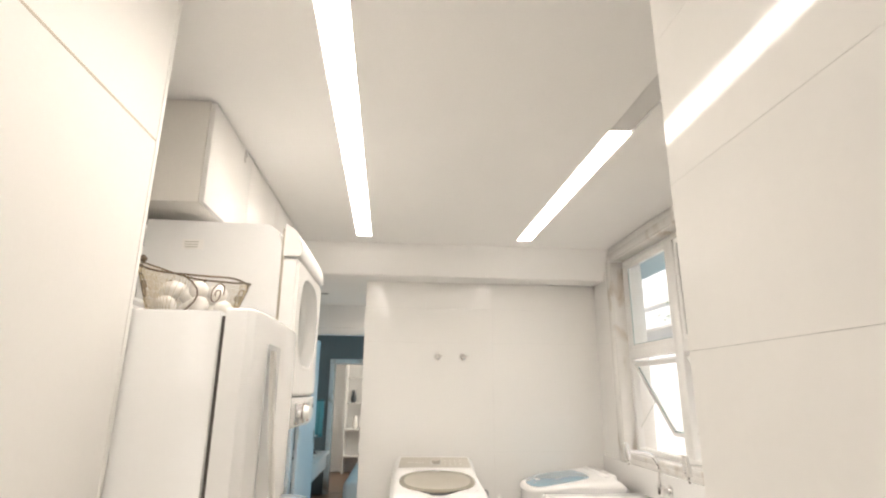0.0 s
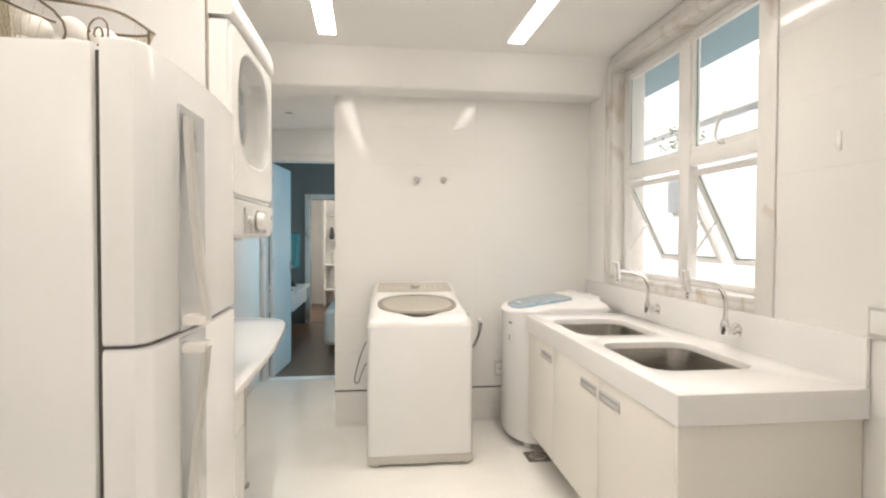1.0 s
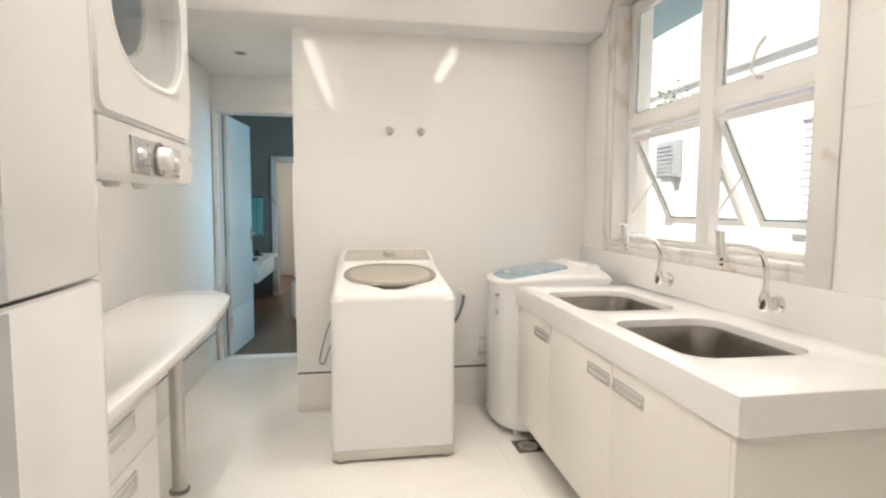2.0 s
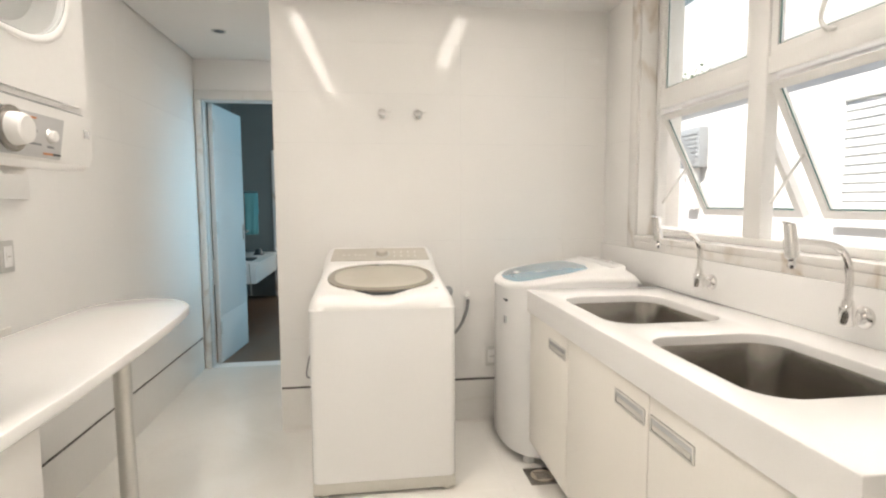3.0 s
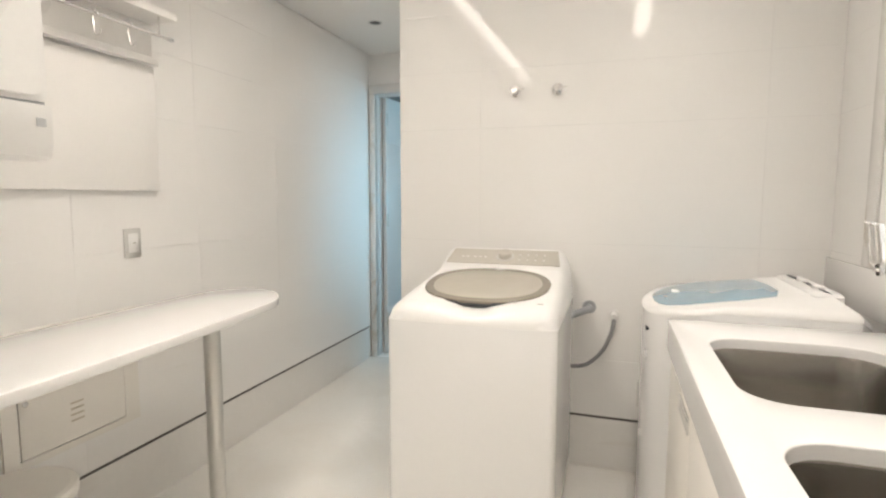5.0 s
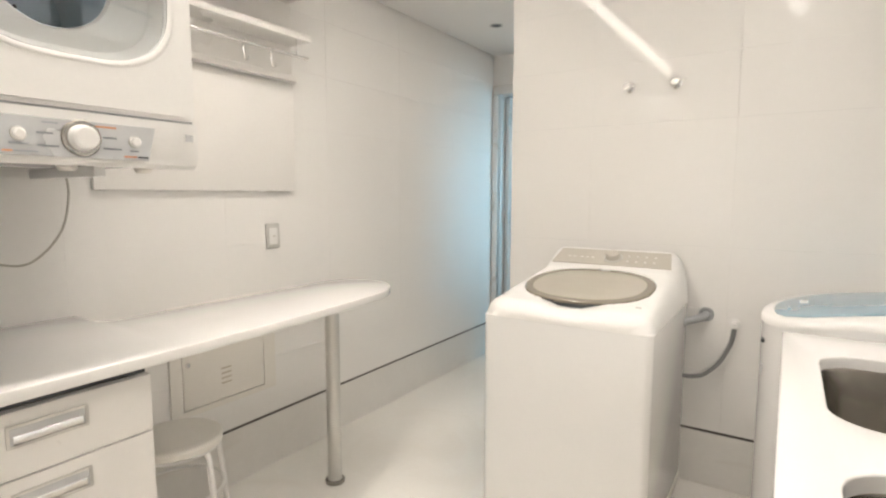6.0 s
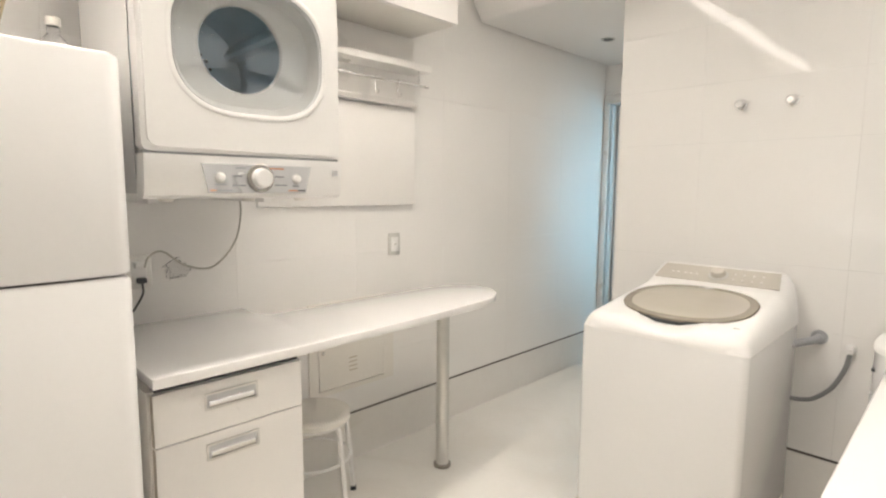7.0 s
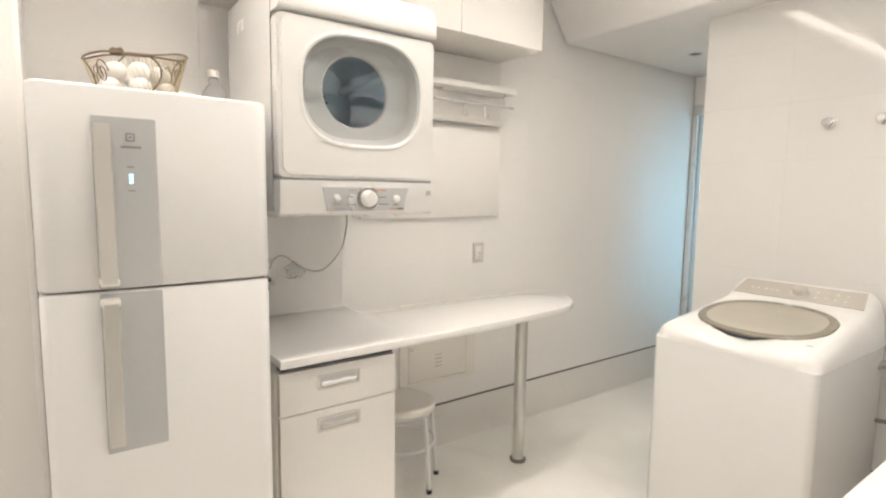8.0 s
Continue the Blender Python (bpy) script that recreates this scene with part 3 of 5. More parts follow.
def fridge():
    t = thing("fridge", (-0.68, 1.445, 0), "tall white two-door fridge with a silver handle panel", "fridge")
    y0, y1, top = 1.135, 1.72, 1.735
    block("body", (-1.0, -0.396, y0, y1, 0.03, top - 0.006), M_ENAMEL, t, "", 0.008)
    block("gasket", (-0.397, -0.384, y0 + 0.012, y1 - 0.012, 0.06, top - 0.02), M_DARKGAP, t, "dark door gasket", 0)

    def door(name, z0, z1):
        n, rings = 48, []
        for z, inset in ((z0, 0.007), (z0 + 0.004, 0.002), (z0 + 0.012, 0), (z1 - 0.012, 0), (z1 - 0.004, 0.002), (z1, 0.007)):
            r = []
            for k in range(n + 1):
                s = k / n
                y = y0 + inset + (y1 - y0 - 2 * inset) * s
                edge = min(s, 1 - s) * (y1 - y0)
                r.append((-0.300 - inset - 0.013 * (2 * s - 1) ** 2 - 0.018 * max(0, 1 - edge / 0.022) ** 2, y, z))
            r += [(-0.384, y1 - inset, z), (-0.384, y0 + inset, z)]
            rings.append(r)
        bm = bmesh.new()
        loft(bm, rings)
        return part(name, bm, M_ENAMEL, t, "glossy white curved door")

    d1 = door("door", 1.200, top)
    d2 = door("door", 0.06, 1.1945)
    # silver panels and their handles
    for z0, z1, d, up in ((1.202, 1.656, d1, True), (0.743, 1.188, d2, False)):
        bm = bmesh.new()
        plate(bm, rr(1.266, 1.414, z0, z1, 0.004, 3), [], lambda u, v, k: (-0.3035 + 0.006 * (u - 1.445) - 0.0 + k, u, v), 0.004)
        part("handle_panel", bm, M_GREYPAN, d, "silver grey panel")
        n = 10
        rings = []
        for k in range(n + 1):
            s = k / n
            z = (z1 - 0.02) + (z0 + 0.02 - z1 + 0.02) * s if up else (z0 + 0.02) + (z1 - 0.02 - z0 - 0.02) * s
            o = 0.004 + 0.034 * s ** 1.4
            rings.append([(-0.299 + o, 1.268, z), (-0.299 + o + 0.008, 1.272, z), (-0.299 + o + 0.008, 1.305, z), (-0.299 + o, 1.309, z)])
        bm = bmesh.new()
        loft(bm, rings)
        h = part("handle", bm, M_HANDLE, d, "long silver bar handle")
        zc = z0 + 0.012 if up else z1 - 0.03
        bm = bmesh.new()
        cube(bm, -0.301, -0.254, 1.266, 1.311, zc, zc + 0.02, bevel=0.005)
        part("handle_foot", bm, M_LAMINATE, h, "cream handle foot")
    x = -0.2985
    block("emblem", (x, x + 0.001, 1.342, 1.364, 1.594, 1.616), M_PRINT, d1, "small square emblem", 0)
    block("emblem_inset", (x + 0.001, x + 0.0016, 1.346, 1.360, 1.598, 1.612), M_GREYPAN, d1, "", 0)
    block("emblem_bar", (x + 0.0016, x + 0.002, 1.349, 1.357, 1.602, 1.608), M_PRINT, d1, "", 0)
    block("lettering_bar", (x, x + 0.001, 1.330, 1.378, 1.576, 1.582), M_PRINT, d1, "", 0)
    for z in (1.484, 1.493, 1.502):
        block("display_light", (x, x + 0.001, 1.347, 1.355, z, z + 0.005), M_LED, d1, "small blue light", 0)
    for z in (1.462, 1.525):
        block("display_mark", (x, x + 0.001, 1.343, 1.359, z, z + 0.004), M_PRINT, d1, "", 0)
    for y in (1.18, 1.67):
        for xx in (-0.94, -0.42):
            disc("foot", (xx, y, 0), (xx, y, 0.032), [(0, 0.018), (1, 0.018)], M_DARK, t, "", 10)


fridge()


def basket():
    t = thing("wire_basket", (-0.575, 1.405, 1.737), "bronze wire mesh basket with scrolls, holding white eggs, on the fridge", "basket")
    cx, cy, z0 = -0.575, 1.405, 1.739
    n = 56

    def rim(s, k):
        a = 2 * math.pi * s
        ex, ey = 0.157, 0.139
        c, q = math.cos(a), math.sin(a)
        f = 0.72 + 0.28 * k
        px = cx + ex * f * math.copysign(abs(c) ** 0.75, c)
        py = cy + ey * f * math.copysign(abs(q) ** 0.75, q)
        h = 0.138 - 0.022 * math.cos(a) + 0.010 * math.cos(2 * a) + 0.018 * math.sin(a) - 0.015 * math.exp(-(math.remainder(a, 2 * math.pi) / 0.5) ** 2)
        return Vector((px, py, z0 + h * k))

    bm = bmesh.new()
    tube(bm, [rim(i / n, 1) for i in range(n + 1)], 0.0032, 6, False)
    part("rim", bm, M_WIRE, t)
    bm = bmesh.new()
    tube(bm, [rim(i / n, 0) for i in range(n + 1)], 0.003, 6, False)
    part("base_ring", bm, M_WIRE, t)
    bm = bmesh.new()
    for i in range(72):
        for d in (1, -1):
            tube(bm, [rim(i / 96 + d * 0.03 * k, k) for k in (0, 0.34, 0.67, 1)], 0.0006, 3, False)
    part("mesh_side", bm, M_MESH, t, "fine gold wire mesh")
    for s0 in (0.12, 0.37, 0.62, 0.87):
        bm = bmesh.new()
        pts = []
        for k in range(26):
            r = 0.04 * (1 - k / 30)
            a = k * 0.42
            pts.append(rim(s0 + r * 1.2 * math.cos(a) / 1.6, 0.55 + r * 8 * math.sin(a)))
        tube(bm, pts, 0.002, 5)
        part("scroll", bm, M_WIRE, t)
    for s in (0.0, 0.25, 0.5, 0.75):
        bm = bmesh.new()
        tube(bm, [rim(s + 0.05 * math.sin(3 * k / 6), k / 6) for k in range(7)], 0.0026, 5)
        part("rib", bm, M_WIRE, t)
    bm = bmesh.new()
    for a in range(5):
        o = Vector((0.012 * math.cos(a * 1.26), 0.012 * math.sin(a * 1.26), 0.006 * (a % 2)))
        bmesh.ops.create_icosphere(bm, subdivisions=1, radius=0.011, matrix=Matrix.Translation(rim(0.53, 1) + o + Vector((0, 0, 0.008))))
    part("ornament", bm, M_WIRE, t, "small bronze leaf ornament")
    rnd = random.Random(4)
    for i in range(13):
        a = 6.28 * i / 6
        r, z = (0.085, z0 + 0.03) if i < 7 else (0.066, z0 + 0.078)
        if i == 6:
            r = 0
        c = Vector((cx + 1.1 * r * math.cos(a), cy + r * math.sin(a), z))
        e = tagged(new("egg", bpy.data.meshes.new("egg")), "white egg lying in the wire basket", "egg", "eggs in the basket")
        bm = bmesh.new()
        bmesh.ops.create_uvsphere(bm, u_segments=14, v_segments=10, radius=0.027)
        for v in bm.verts:
            v.co.x *= 1.22 - 0.12 * (v.co.x > 0)
        bm.transform(Matrix.Translation(c) @ Matrix.Rotation(rnd.uniform(0, 6), 4, "Z"))
        for f in bm.faces:
            f.smooth = True
        bm.to_mesh(e.data)
        bm.free()
        e.data.materials.append(M_EGG)


basket()

jug = thing("plastic_bottle", (-0.72, 1.66, 1.737), "small clear plastic bottle with a white cap on the fridge", "bottle")
disc("bottle_body", (-0.72, 1.66, 1.737), (-0.72, 1.66, 1.868), [(0, 0.036), (0.06, 0.04), (0.55, 0.04), (0.75, 0.026), (0.82, 0.016), (1, 0.016)], M_BAG, jug, "clear plastic body")
disc("cap", (-0.72, 1.66, 1.868), (-0.72, 1.66, 1.893), [(0, 0.019), (0.9, 0.019), (1, 0.016)], M_LAMINATE, jug)

crate = thing("plastic_crate", (-0.88, 1.52, 1.737), "low white slatted plastic crate on top of the fridge", "crate")
block("crate_base", (-0.965, -0.80, 1.43, 1.61, 1.736, 1.742), M_PLASTIC, crate, "", 0.002)
for z in (1.757, 1.783, 1.809):
    for b in ((-0.965, -0.80, 1.43, 1.434), (-0.965, -0.80, 1.606, 1.61), (-0.965, -0.961, 1.434, 1.606), (-0.804, -0.80, 1.434, 1.606)):
        block("slat", (*b, z, z + 0.012), M_PLASTIC, crate, "", 0.001)
for x in (-0.9655, -0.885, -0.8045):
    for y in (1.4295, 1.6055):
        block("post", (x, x + 0.005, y, y + 0.005, 1.741, 1.822), M_PLASTIC, crate, "", 0.001)

# ---- dryer on the wall ----


def barrel(cy, cz, w, h, n=40):
    """The dryer window's outline: bulging sides, flatter top and bottom."""
    out = []
    for k in range(n):
        a = 2 * math.pi * k / n
        c, s = math.cos(a), math.sin(a)
        y = w * math.copysign(abs(c) ** 0.52, c)
        z = h * math.copysign(abs(s) ** 0.66, s)
        y *= 1 - 0.16 * abs(z / h) ** 3
        out.append((cy + y, cz + z))
    return out


def dryer():
    t = thing("tumble_dryer", (-0.7, 2.068, 1.385), "white tumble dryer hung high on the wall, with a smoked window", "tumble dryer")
    y0, y1 = 1.765, 2.360
    bm = bmesh.new()
    prof = [(-0.918, 1.40), (-0.405, 1.40), (-0.405, 2.07), (-0.42, 2.13), (-0.46, 2.16), (-0.918, 2.166)]
    loft(bm, [[(x, y, z) for x, z in prof] for y in (y0, y1)])
    bmesh.ops.delete(bm, geom=[f for f in bm.faces if all(abs(v.co.x + 0.405) < 1e-4 for v in f.verts)], context="FACES")
    part("cabinet", bm, M_ENAMEL, t, "white enamelled casing")
    bm = bmesh.new()
    prof = [(-0.398, 2.035), (-0.328, 2.035), (-0.330, 2.085), (-0.352, 2.138), (-0.398, 2.166)]
    loft(bm, [[(x, y, z) for x, z in prof] for y in (y0, y1)])
    bmesh.ops.bevel(bm, geom=[e for e in bm.edges if abs(e.verts[0].co.y - e.verts[1].co.y) > 0.1 and e.verts[0].co.x > -0.39], offset=0.012, segments=3, affect="EDGES", profile=0.5)
    part("top_front", bm, M_PLASTIC, t)
    bm = bmesh.new()
    mouth = [(2.077 + 0.203 * math.cos(2 * math.pi * k / 40), 1.81 + 0.203 * math.sin(2 * math.pi * k / 40)) for k in range(40)]
    plate(bm, [(y0 + 0.008, 1.42), (y1 - 0.008, 1.42), (y1 - 0.008, 2.145), (y0 + 0.008, 2.145)], [mouth], lambda u, v, d: (-0.406 + d, u, v), 0.009)
    part("seam", bm, M_EDGE, t, "narrow brown seam")
    # door with its window
    cy, cz = 2.070, 1.808
    hole = barrel(cy, cz, 0.222, 0.177)
    bm = bmesh.new()
    outer = rr(y0, y1, 1.512, 2.028, 0.02, 4)
    plate(bm, outer, [hole], lambda u, v, d: (-0.345 - d, u, v), 0.05)
    door = part("door", bm, M_PLASTIC, t, "white door")
    big = rr(y0 + 0.012, y1 - 0.012, 1.522, 2.018, 0.03, 4)
    bm = bmesh.new()
    lip = barrel(cy, cz, 0.238, 0.191)
    plate(bm, big, [lip], lambda u, v, d: (-0.3465 + d, u, v), 0.012)
    part("door_face", bm, M_PLASTIC, door)
    bm = bmesh.new()
    rings = [ring_yz(x, barrel(cy, cz, w, h)) for x, w, h in ((-0.3347, 0.240, 0.194), (-0.3330, 0.236, 0.190), (-0.3330, 0.230, 0.184), (-0.3355, 0.2245, 0.179), (-0.36, 0.2215, 0.1765))]
    loft(bm, rings, False, False)
    part("window_rim", bm, M_PLASTIC, door, "rounded white rim")
    bm = bmesh.new()
    steps = (1, 0.9, 0.75, 0.5, 0.25, 0.06)
    rings = [ring_yz(-0.3355 + 0.004 * (1 - q * q), barrel(cy, cz, 0.2225 * q, 0.1775 * q)) for q in steps]
    rings = [ring_yz(-0.3395 + 0.004 * (1 - q * q), barrel(cy, cz, 0.2225 * q, 0.1775 * q)) for q in steps[::-1]] + rings
    loft(bm, rings, True, True)
    g = part("window_glass", bm, M_DRYGLASS, door, "smoked curved glass")
    g.visible_shadow = False
    # liner, drum
    bm = bmesh.new()
    n = 40

    def circle(x, r):
        return [(x, cy - 0.010 + r * math.cos(2 * math.pi * k / n), cz + 0.01 + r * math.sin(2 * math.pi * k / n)) for k in range(n)]

    loft(bm, [ring_yz(-0.352, barrel(cy, cz, 0.221, 0.176)), ring_yz(-0.385, barrel(cy, cz, 0.2, 0.155)), circle(-0.392, 0.128), circle(-0.40, 0.122)], False, False)
    part("door_liner", bm, M_LINER, t, "grey liner round the drum mouth")
    bm = bmesh.new()
    loft(bm, [circle(-0.40, 0.122), circle(-0.402, 0.127), circle(-0.404, 0.20), circle(-0.85, 0.20)], False, True)
    part("drum", bm, M_DRUM, t, "steel drum with reflected daylight painted in blue-grey")
    for a in range(3):
        bm = bmesh.new()
        an = 2 * math.pi * a / 3 + 0.5
        p = Vector((0, math.cos(an), math.sin(an)))
        q = Vector((0, -p.z, p.y))
        c = Vector((0, cy - 0.010, cz + 0.01))
        loft(bm, [[Vector((x, 0, 0)) + c + p * 0.199 + q * 0.03, Vector((x, 0, 0)) + c + p * 0.155 + q * 0.008, Vector((x, 0, 0)) + c + p * 0.155 - q * 0.008, Vector((x, 0, 0)) + c + p * 0.199 - q * 0.03] for x in (-0.42, -0.84)])
        part("drum_lifter", bm, M_DRUM, t)
    bm = bmesh.new()
    for r, cnt in ((0.03, 8), (0.06, 14), (0.09, 20)):
        for k in range(cnt):
            a = 2 * math.pi * k / cnt
            p = Vector((-0.8475, cy - 0.010 + r * math.cos(a), cz + 0.01 + r * math.sin(a)))
            bmesh.ops.create_circle(bm, cap_ends=True, segments=8, radius=0.006, matrix=Matrix.Translation(p) @ Matrix.Rotation(radians(90), 4, "Y"))
    part("drum_holes", bm, M_DARK, t, "round holes in the drum back")
    # control band
    # solid grey strip gives the slit under the door its shade
    block("band_gap_shade", (-0.40, -0.350, y0 + 0.004, y1 - 0.004, 1.4985, 1.513), M_PIPE, t, "grey strip painted as the gap's shade under the door", 0)
    bm = bmesh.new()
    prof = [(-0.40, 1.387), (-0.362, 1.387), (-0.344, 1.396), (-0.336, 1.42), (-0.334, 1.505), (-0.40, 1.505)]
    loft(bm, [[(x, y, z) for x, z in prof] for y in (y0, y1)])
    band = part("control_band", bm, M_PLASTIC, t)
    bm = bmesh.new()
    plate(bm, [(1.925, 1.402), (2.225, 1.402), (2.243, 1.484), (1.907, 1.484)], [], lambda u, v, d: (-0.3345 - 0.35 * max(0, 1.43 - v) * 0.3 + d, u, v), 0.004)
    part("control_panel", bm, M_SILVER, band, "silver control panel")
    disc("dial_ring", (-0.331, 2.075, 1.446), (-0.326, 2.075, 1.446), [(0, 0.041), (0.8, 0.041), (1, 0.038)], M_STEEL, band, "", 28)
    disc("dial", (-0.327, 2.075, 1.446), (-0.302, 2.075, 1.446), [(0, 0.0295), (0.5, 0.0285), (0.9, 0.026), (1, 0.021)], M_PLASTIC, band, "white round dial", 28)
    for y in (1.957, 2.192):
        disc("button_ring", (-0.331, y, 1.446), (-0.328, y, 1.446), [(0, 0.015), (1, 0.014)], M_ALU, band)
        disc("button", (-0.329, y, 1.446), (-0.319, y, 1.446), [(0, 0.011), (0.8, 0.011), (1, 0.008)], M_PLASTIC, band, "small white button", 16)
    for y0_, y1_, z, m in ((1.99, 2.02, 1.449, M_PRINT), (2.0, 2.03, 1.472, M_PRINT), (2.085, 2.15, 1.473, M_ORANGE), (2.12, 2.15, 1.449, M_PRINT), (1.99, 2.03, 1.422, M_PRINT), (2.12, 2.16, 1.424, M_PRINT),
                             (1.928, 1.945, 1.408, M_ORANGE), (1.947, 1.99, 1.408, M_PRINT), (2.165, 2.195, 1.408, M_ORANGE), (2.197, 2.222, 1.408, M_DARK), (1.94, 1.975, 1.424, M_PRINT), (2.18, 2.2, 1.422, M_PRINT)):
        block("print_bar", (-0.3312, -0.3300, y0_, y1_, z, z + 0.004), m, band, "", 0)
    block("print_square", (-0.3342, -0.3330, 2.325, 2.345, 1.458, 1.476), M_GREYPAN, band, "", 0)
    for x, y in ((-0.86, 1.83), (-0.86, 2.30), (-0.45, 1.85), (-0.45, 2.27), (-0.45, 2.09)):
        disc("foot", (x, y, 1.402), (x, y, 1.376), [(0, 0.022), (0.7, 0.022), (1, 0.016)], M_LAMINATE, t, "", 14)
    for y in (1.86, 2.23):
        block("support_bracket", (-1.038, -0.6, y - 0.015, y + 0.015, 1.368, 1.398), M_PLASTIC, t)
    block("wall_rail", (-1.038, -0.919, 1.80, 2.33, 2.118, 2.142), M_PLASTIC, t)
    block("rating_label", (-0.78, -0.70, y0 - 0.0008, y0 + 0.001, 2.05, 2.09), M_LACQUER, t, "faint paper label", 0)
    for i in range(3):
        block("label_bar", (-0.77, -0.72, y0 - 0.0014, y0 - 0.0006, 2.058 + i * 0.01, 2.061 + i * 0.01), M_CABLE, t, "", 0)


dryer()
cord = thing("dryer_cable", (-0.9, 2.22, 1.38), "thin pale cable hanging from the dryer to the wall socket", "cable")
pipe("cable", [(-0.97, 2.29, 1.40), (-0.98, 2.30, 1.31), (-0.985, 2.27, 1.19), (-0.99, 2.18, 1.10), (-0.995, 2.08, 1.115), (-1.0, 2.00, 1.175), (-1.005, 1.955, 1.16), (-1.0, 1.935, 1.12)], 0.0035, M_CABLE, cord)
bag = thing("plastic_bag", (-1.02, 2.06, 1.10), "crumpled clear plastic bag hanging on the cable", "plastic bag")
bm = bmesh.new()
bmesh.ops.create_icosphere(bm, subdivisions=3, radius=1, matrix=Matrix.Translation((-1.012, 2.05, 1.10)) @ Matrix.Diagonal((0.022, 0.05, 0.04, 1)))
for v in bm.verts:
    v.co += Vector((0.3, 1, 1)) * 0.02 * (noise.noise(v.co * 40))
part("bag_film", bm, M_BAG, bag, smooth=False)


def socket(y, z, w, h, x, sgn, label, kind):
    """A grey-framed wall plate on a wall that looks along x."""
    t = thing("wall_socket" if kind == "socket" else "light_switch", (x, y, z), label, "socket" if kind == "socket" else "switch")
    a, b = sorted((x, x + sgn * 0.009))
    block("plate", (a, b, y - w / 2, y + w / 2, z - h / 2, z + h / 2), M_ALU, t, "grey metal plate", 0.003)
    a, b = sorted((x + sgn * 0.009, x + sgn * 0.013))
    block("insert", (a, b, y - w * 0.30, y + w * 0.30, z - h * 0.33, z + h * 0.33), M_PLASTIC, t, "white insert", 0.002)
    a, b = sorted((x + sgn * 0.013, x + sgn * 0.0165))
    if kind == "switch":
        block("rocker", (a, b, y - w * 0.17, y + w * 0.17, z - h * 0.14, z + h * 0.14), M_PLASTIC, t, "", 0.001)
        block("mark", (b, b + 0.0006, y - 0.008, y + 0.008, z - 0.002, z + 0.002), M_CABLE, t, "", 0)
    return t


socket(3.165, 1.122, 0.078, 0.118, LEFT, 1, "white switch in a grey frame on the tiled wall", "switch")
s = socket(1.925, 1.100, 0.085, 0.125, LEFT, 1, "grey-framed wall socket with two plugs in it", "socket")
block("plug", (-1.028, -0.995, 1.91, 1.942, 1.06, 1.08), M_DARK, s, "dark green plug", 0.005)
block("plug", (-1.028, -1.0, 1.905, 1.935, 1.115, 1.14), M_PLASTIC, s, "white plug", 0.005)
pipe("plug_cable", [(-1.0, 1.925, 1.061), (-0.995, 1.924, 1.025), (-1.0, 1.905, 0.985), (-1.01, 1.88, 0.95), (-1.02, 1.82, 0.93)], 0.004, M_DARK, s)
t = thing("wall_socket", (RIGHT, 1.655, 1.12), "grey-framed wall plate beside the stone upstand", "socket")
block("plate", (RIGHT - 0.009, RIGHT, 1.605, 1.712, 1.070, 1.172), M_ALU, t, "grey metal plate", 0.003)
block("insert", (RIGHT - 0.013, RIGHT - 0.009, 1.618, 1.699, 1.084, 1.158), M_PLASTIC, t, "white insert", 0.002)
t = thing("wall_hook", (RIGHT, 1.84, 1.73), "small white plastic hook on the tiled wall", "hook")
block("back_plate", (RIGHT - 0.004, RIGHT, 1.832, 1.850, 1.70, 1.77), M_PLASTIC, t)
pipe("hook_arm", [(RIGHT - 0.004, 1.841, 1.725), (RIGHT - 0.013, 1.841, 1.714), (RIGHT - 0.018, 1.841, 1.72), (RIGHT - 0.017, 1.841, 1.73)], 0.002, M_PLASTIC, t)

# ---- cupboard, shelf and panel on the wall ----


def wall_cupboard():
    t = thing("wall_cupboard", (-0.87, 2.55, 2.215), "white wall cupboard up to the ceiling with plain doors", "cupboard")
    y0, y1, z0, z1 = 1.683, 3.288, 2.214, CEIL - 0.004
    block("carcass", (-1.038, -0.712, y0, y1, z0, z1), M_LAMINATE, t, "cream carcass", 0.001)
    w = (y1 - y0) / 3
    for i in range(3):
        block("door", (-0.71, -0.69, y0 + i * w + 0.002, y0 + (i + 1) * w - 0.002, z0 + 0.001, z1 - 0.006), M_LACQUER, t, "white door", 0.0015)
    block("back_strip", (-1.038, -1.025, y0 + 0.5, y1 - 0.16, z0 - 0.008, z0), M_EDGE, t, "dark gap strip", 0)


wall_cupboard()


def shelf():
    t = thing("wall_shelf", (-0.95, 2.9, 2.0), "white shelf on a back panel with a chrome rail", "shelf")
    block("back_panel", (-1.038, -1.018, 2.395, 3.300, 1.335, 1.840), M_LACQUER, t, "plain white panel", 0.002)
    block("ledge", (-1.018, -0.985, 2.395, 3.298, 1.850, 1.876), M_LACQUER, t, "", 0.002)
    block("upper_panel", (-1.038, -1.022, 2.395, 3.298, 1.877, 2.212), M_LACQUER, t, "", 0.001)
    block("board", (-1.02, -0.885, 2.40, 3.298, 2.018, 2.048), M_LACQUER, t, "white shelf board", 0.002)
    pipe("rail", [(-0.905, 2.42, 1.945), (-0.905, 3.275, 1.945)], 0.007, M_CHROME, t, "chrome rail", False, 12)
    disc("rail_end", (-0.905, 3.270, 1.945), (-0.905, 3.291, 1.945), [(0, 0.0095), (1, 0.0095)], M_CHROME, t)
    for y in (2.5, 3.225):
        pipe("rail_hanger", [(-0.905, y, 1.95), (-0.905, y, 2.019)], 0.004, M_CHROME, t, "", False, 8)


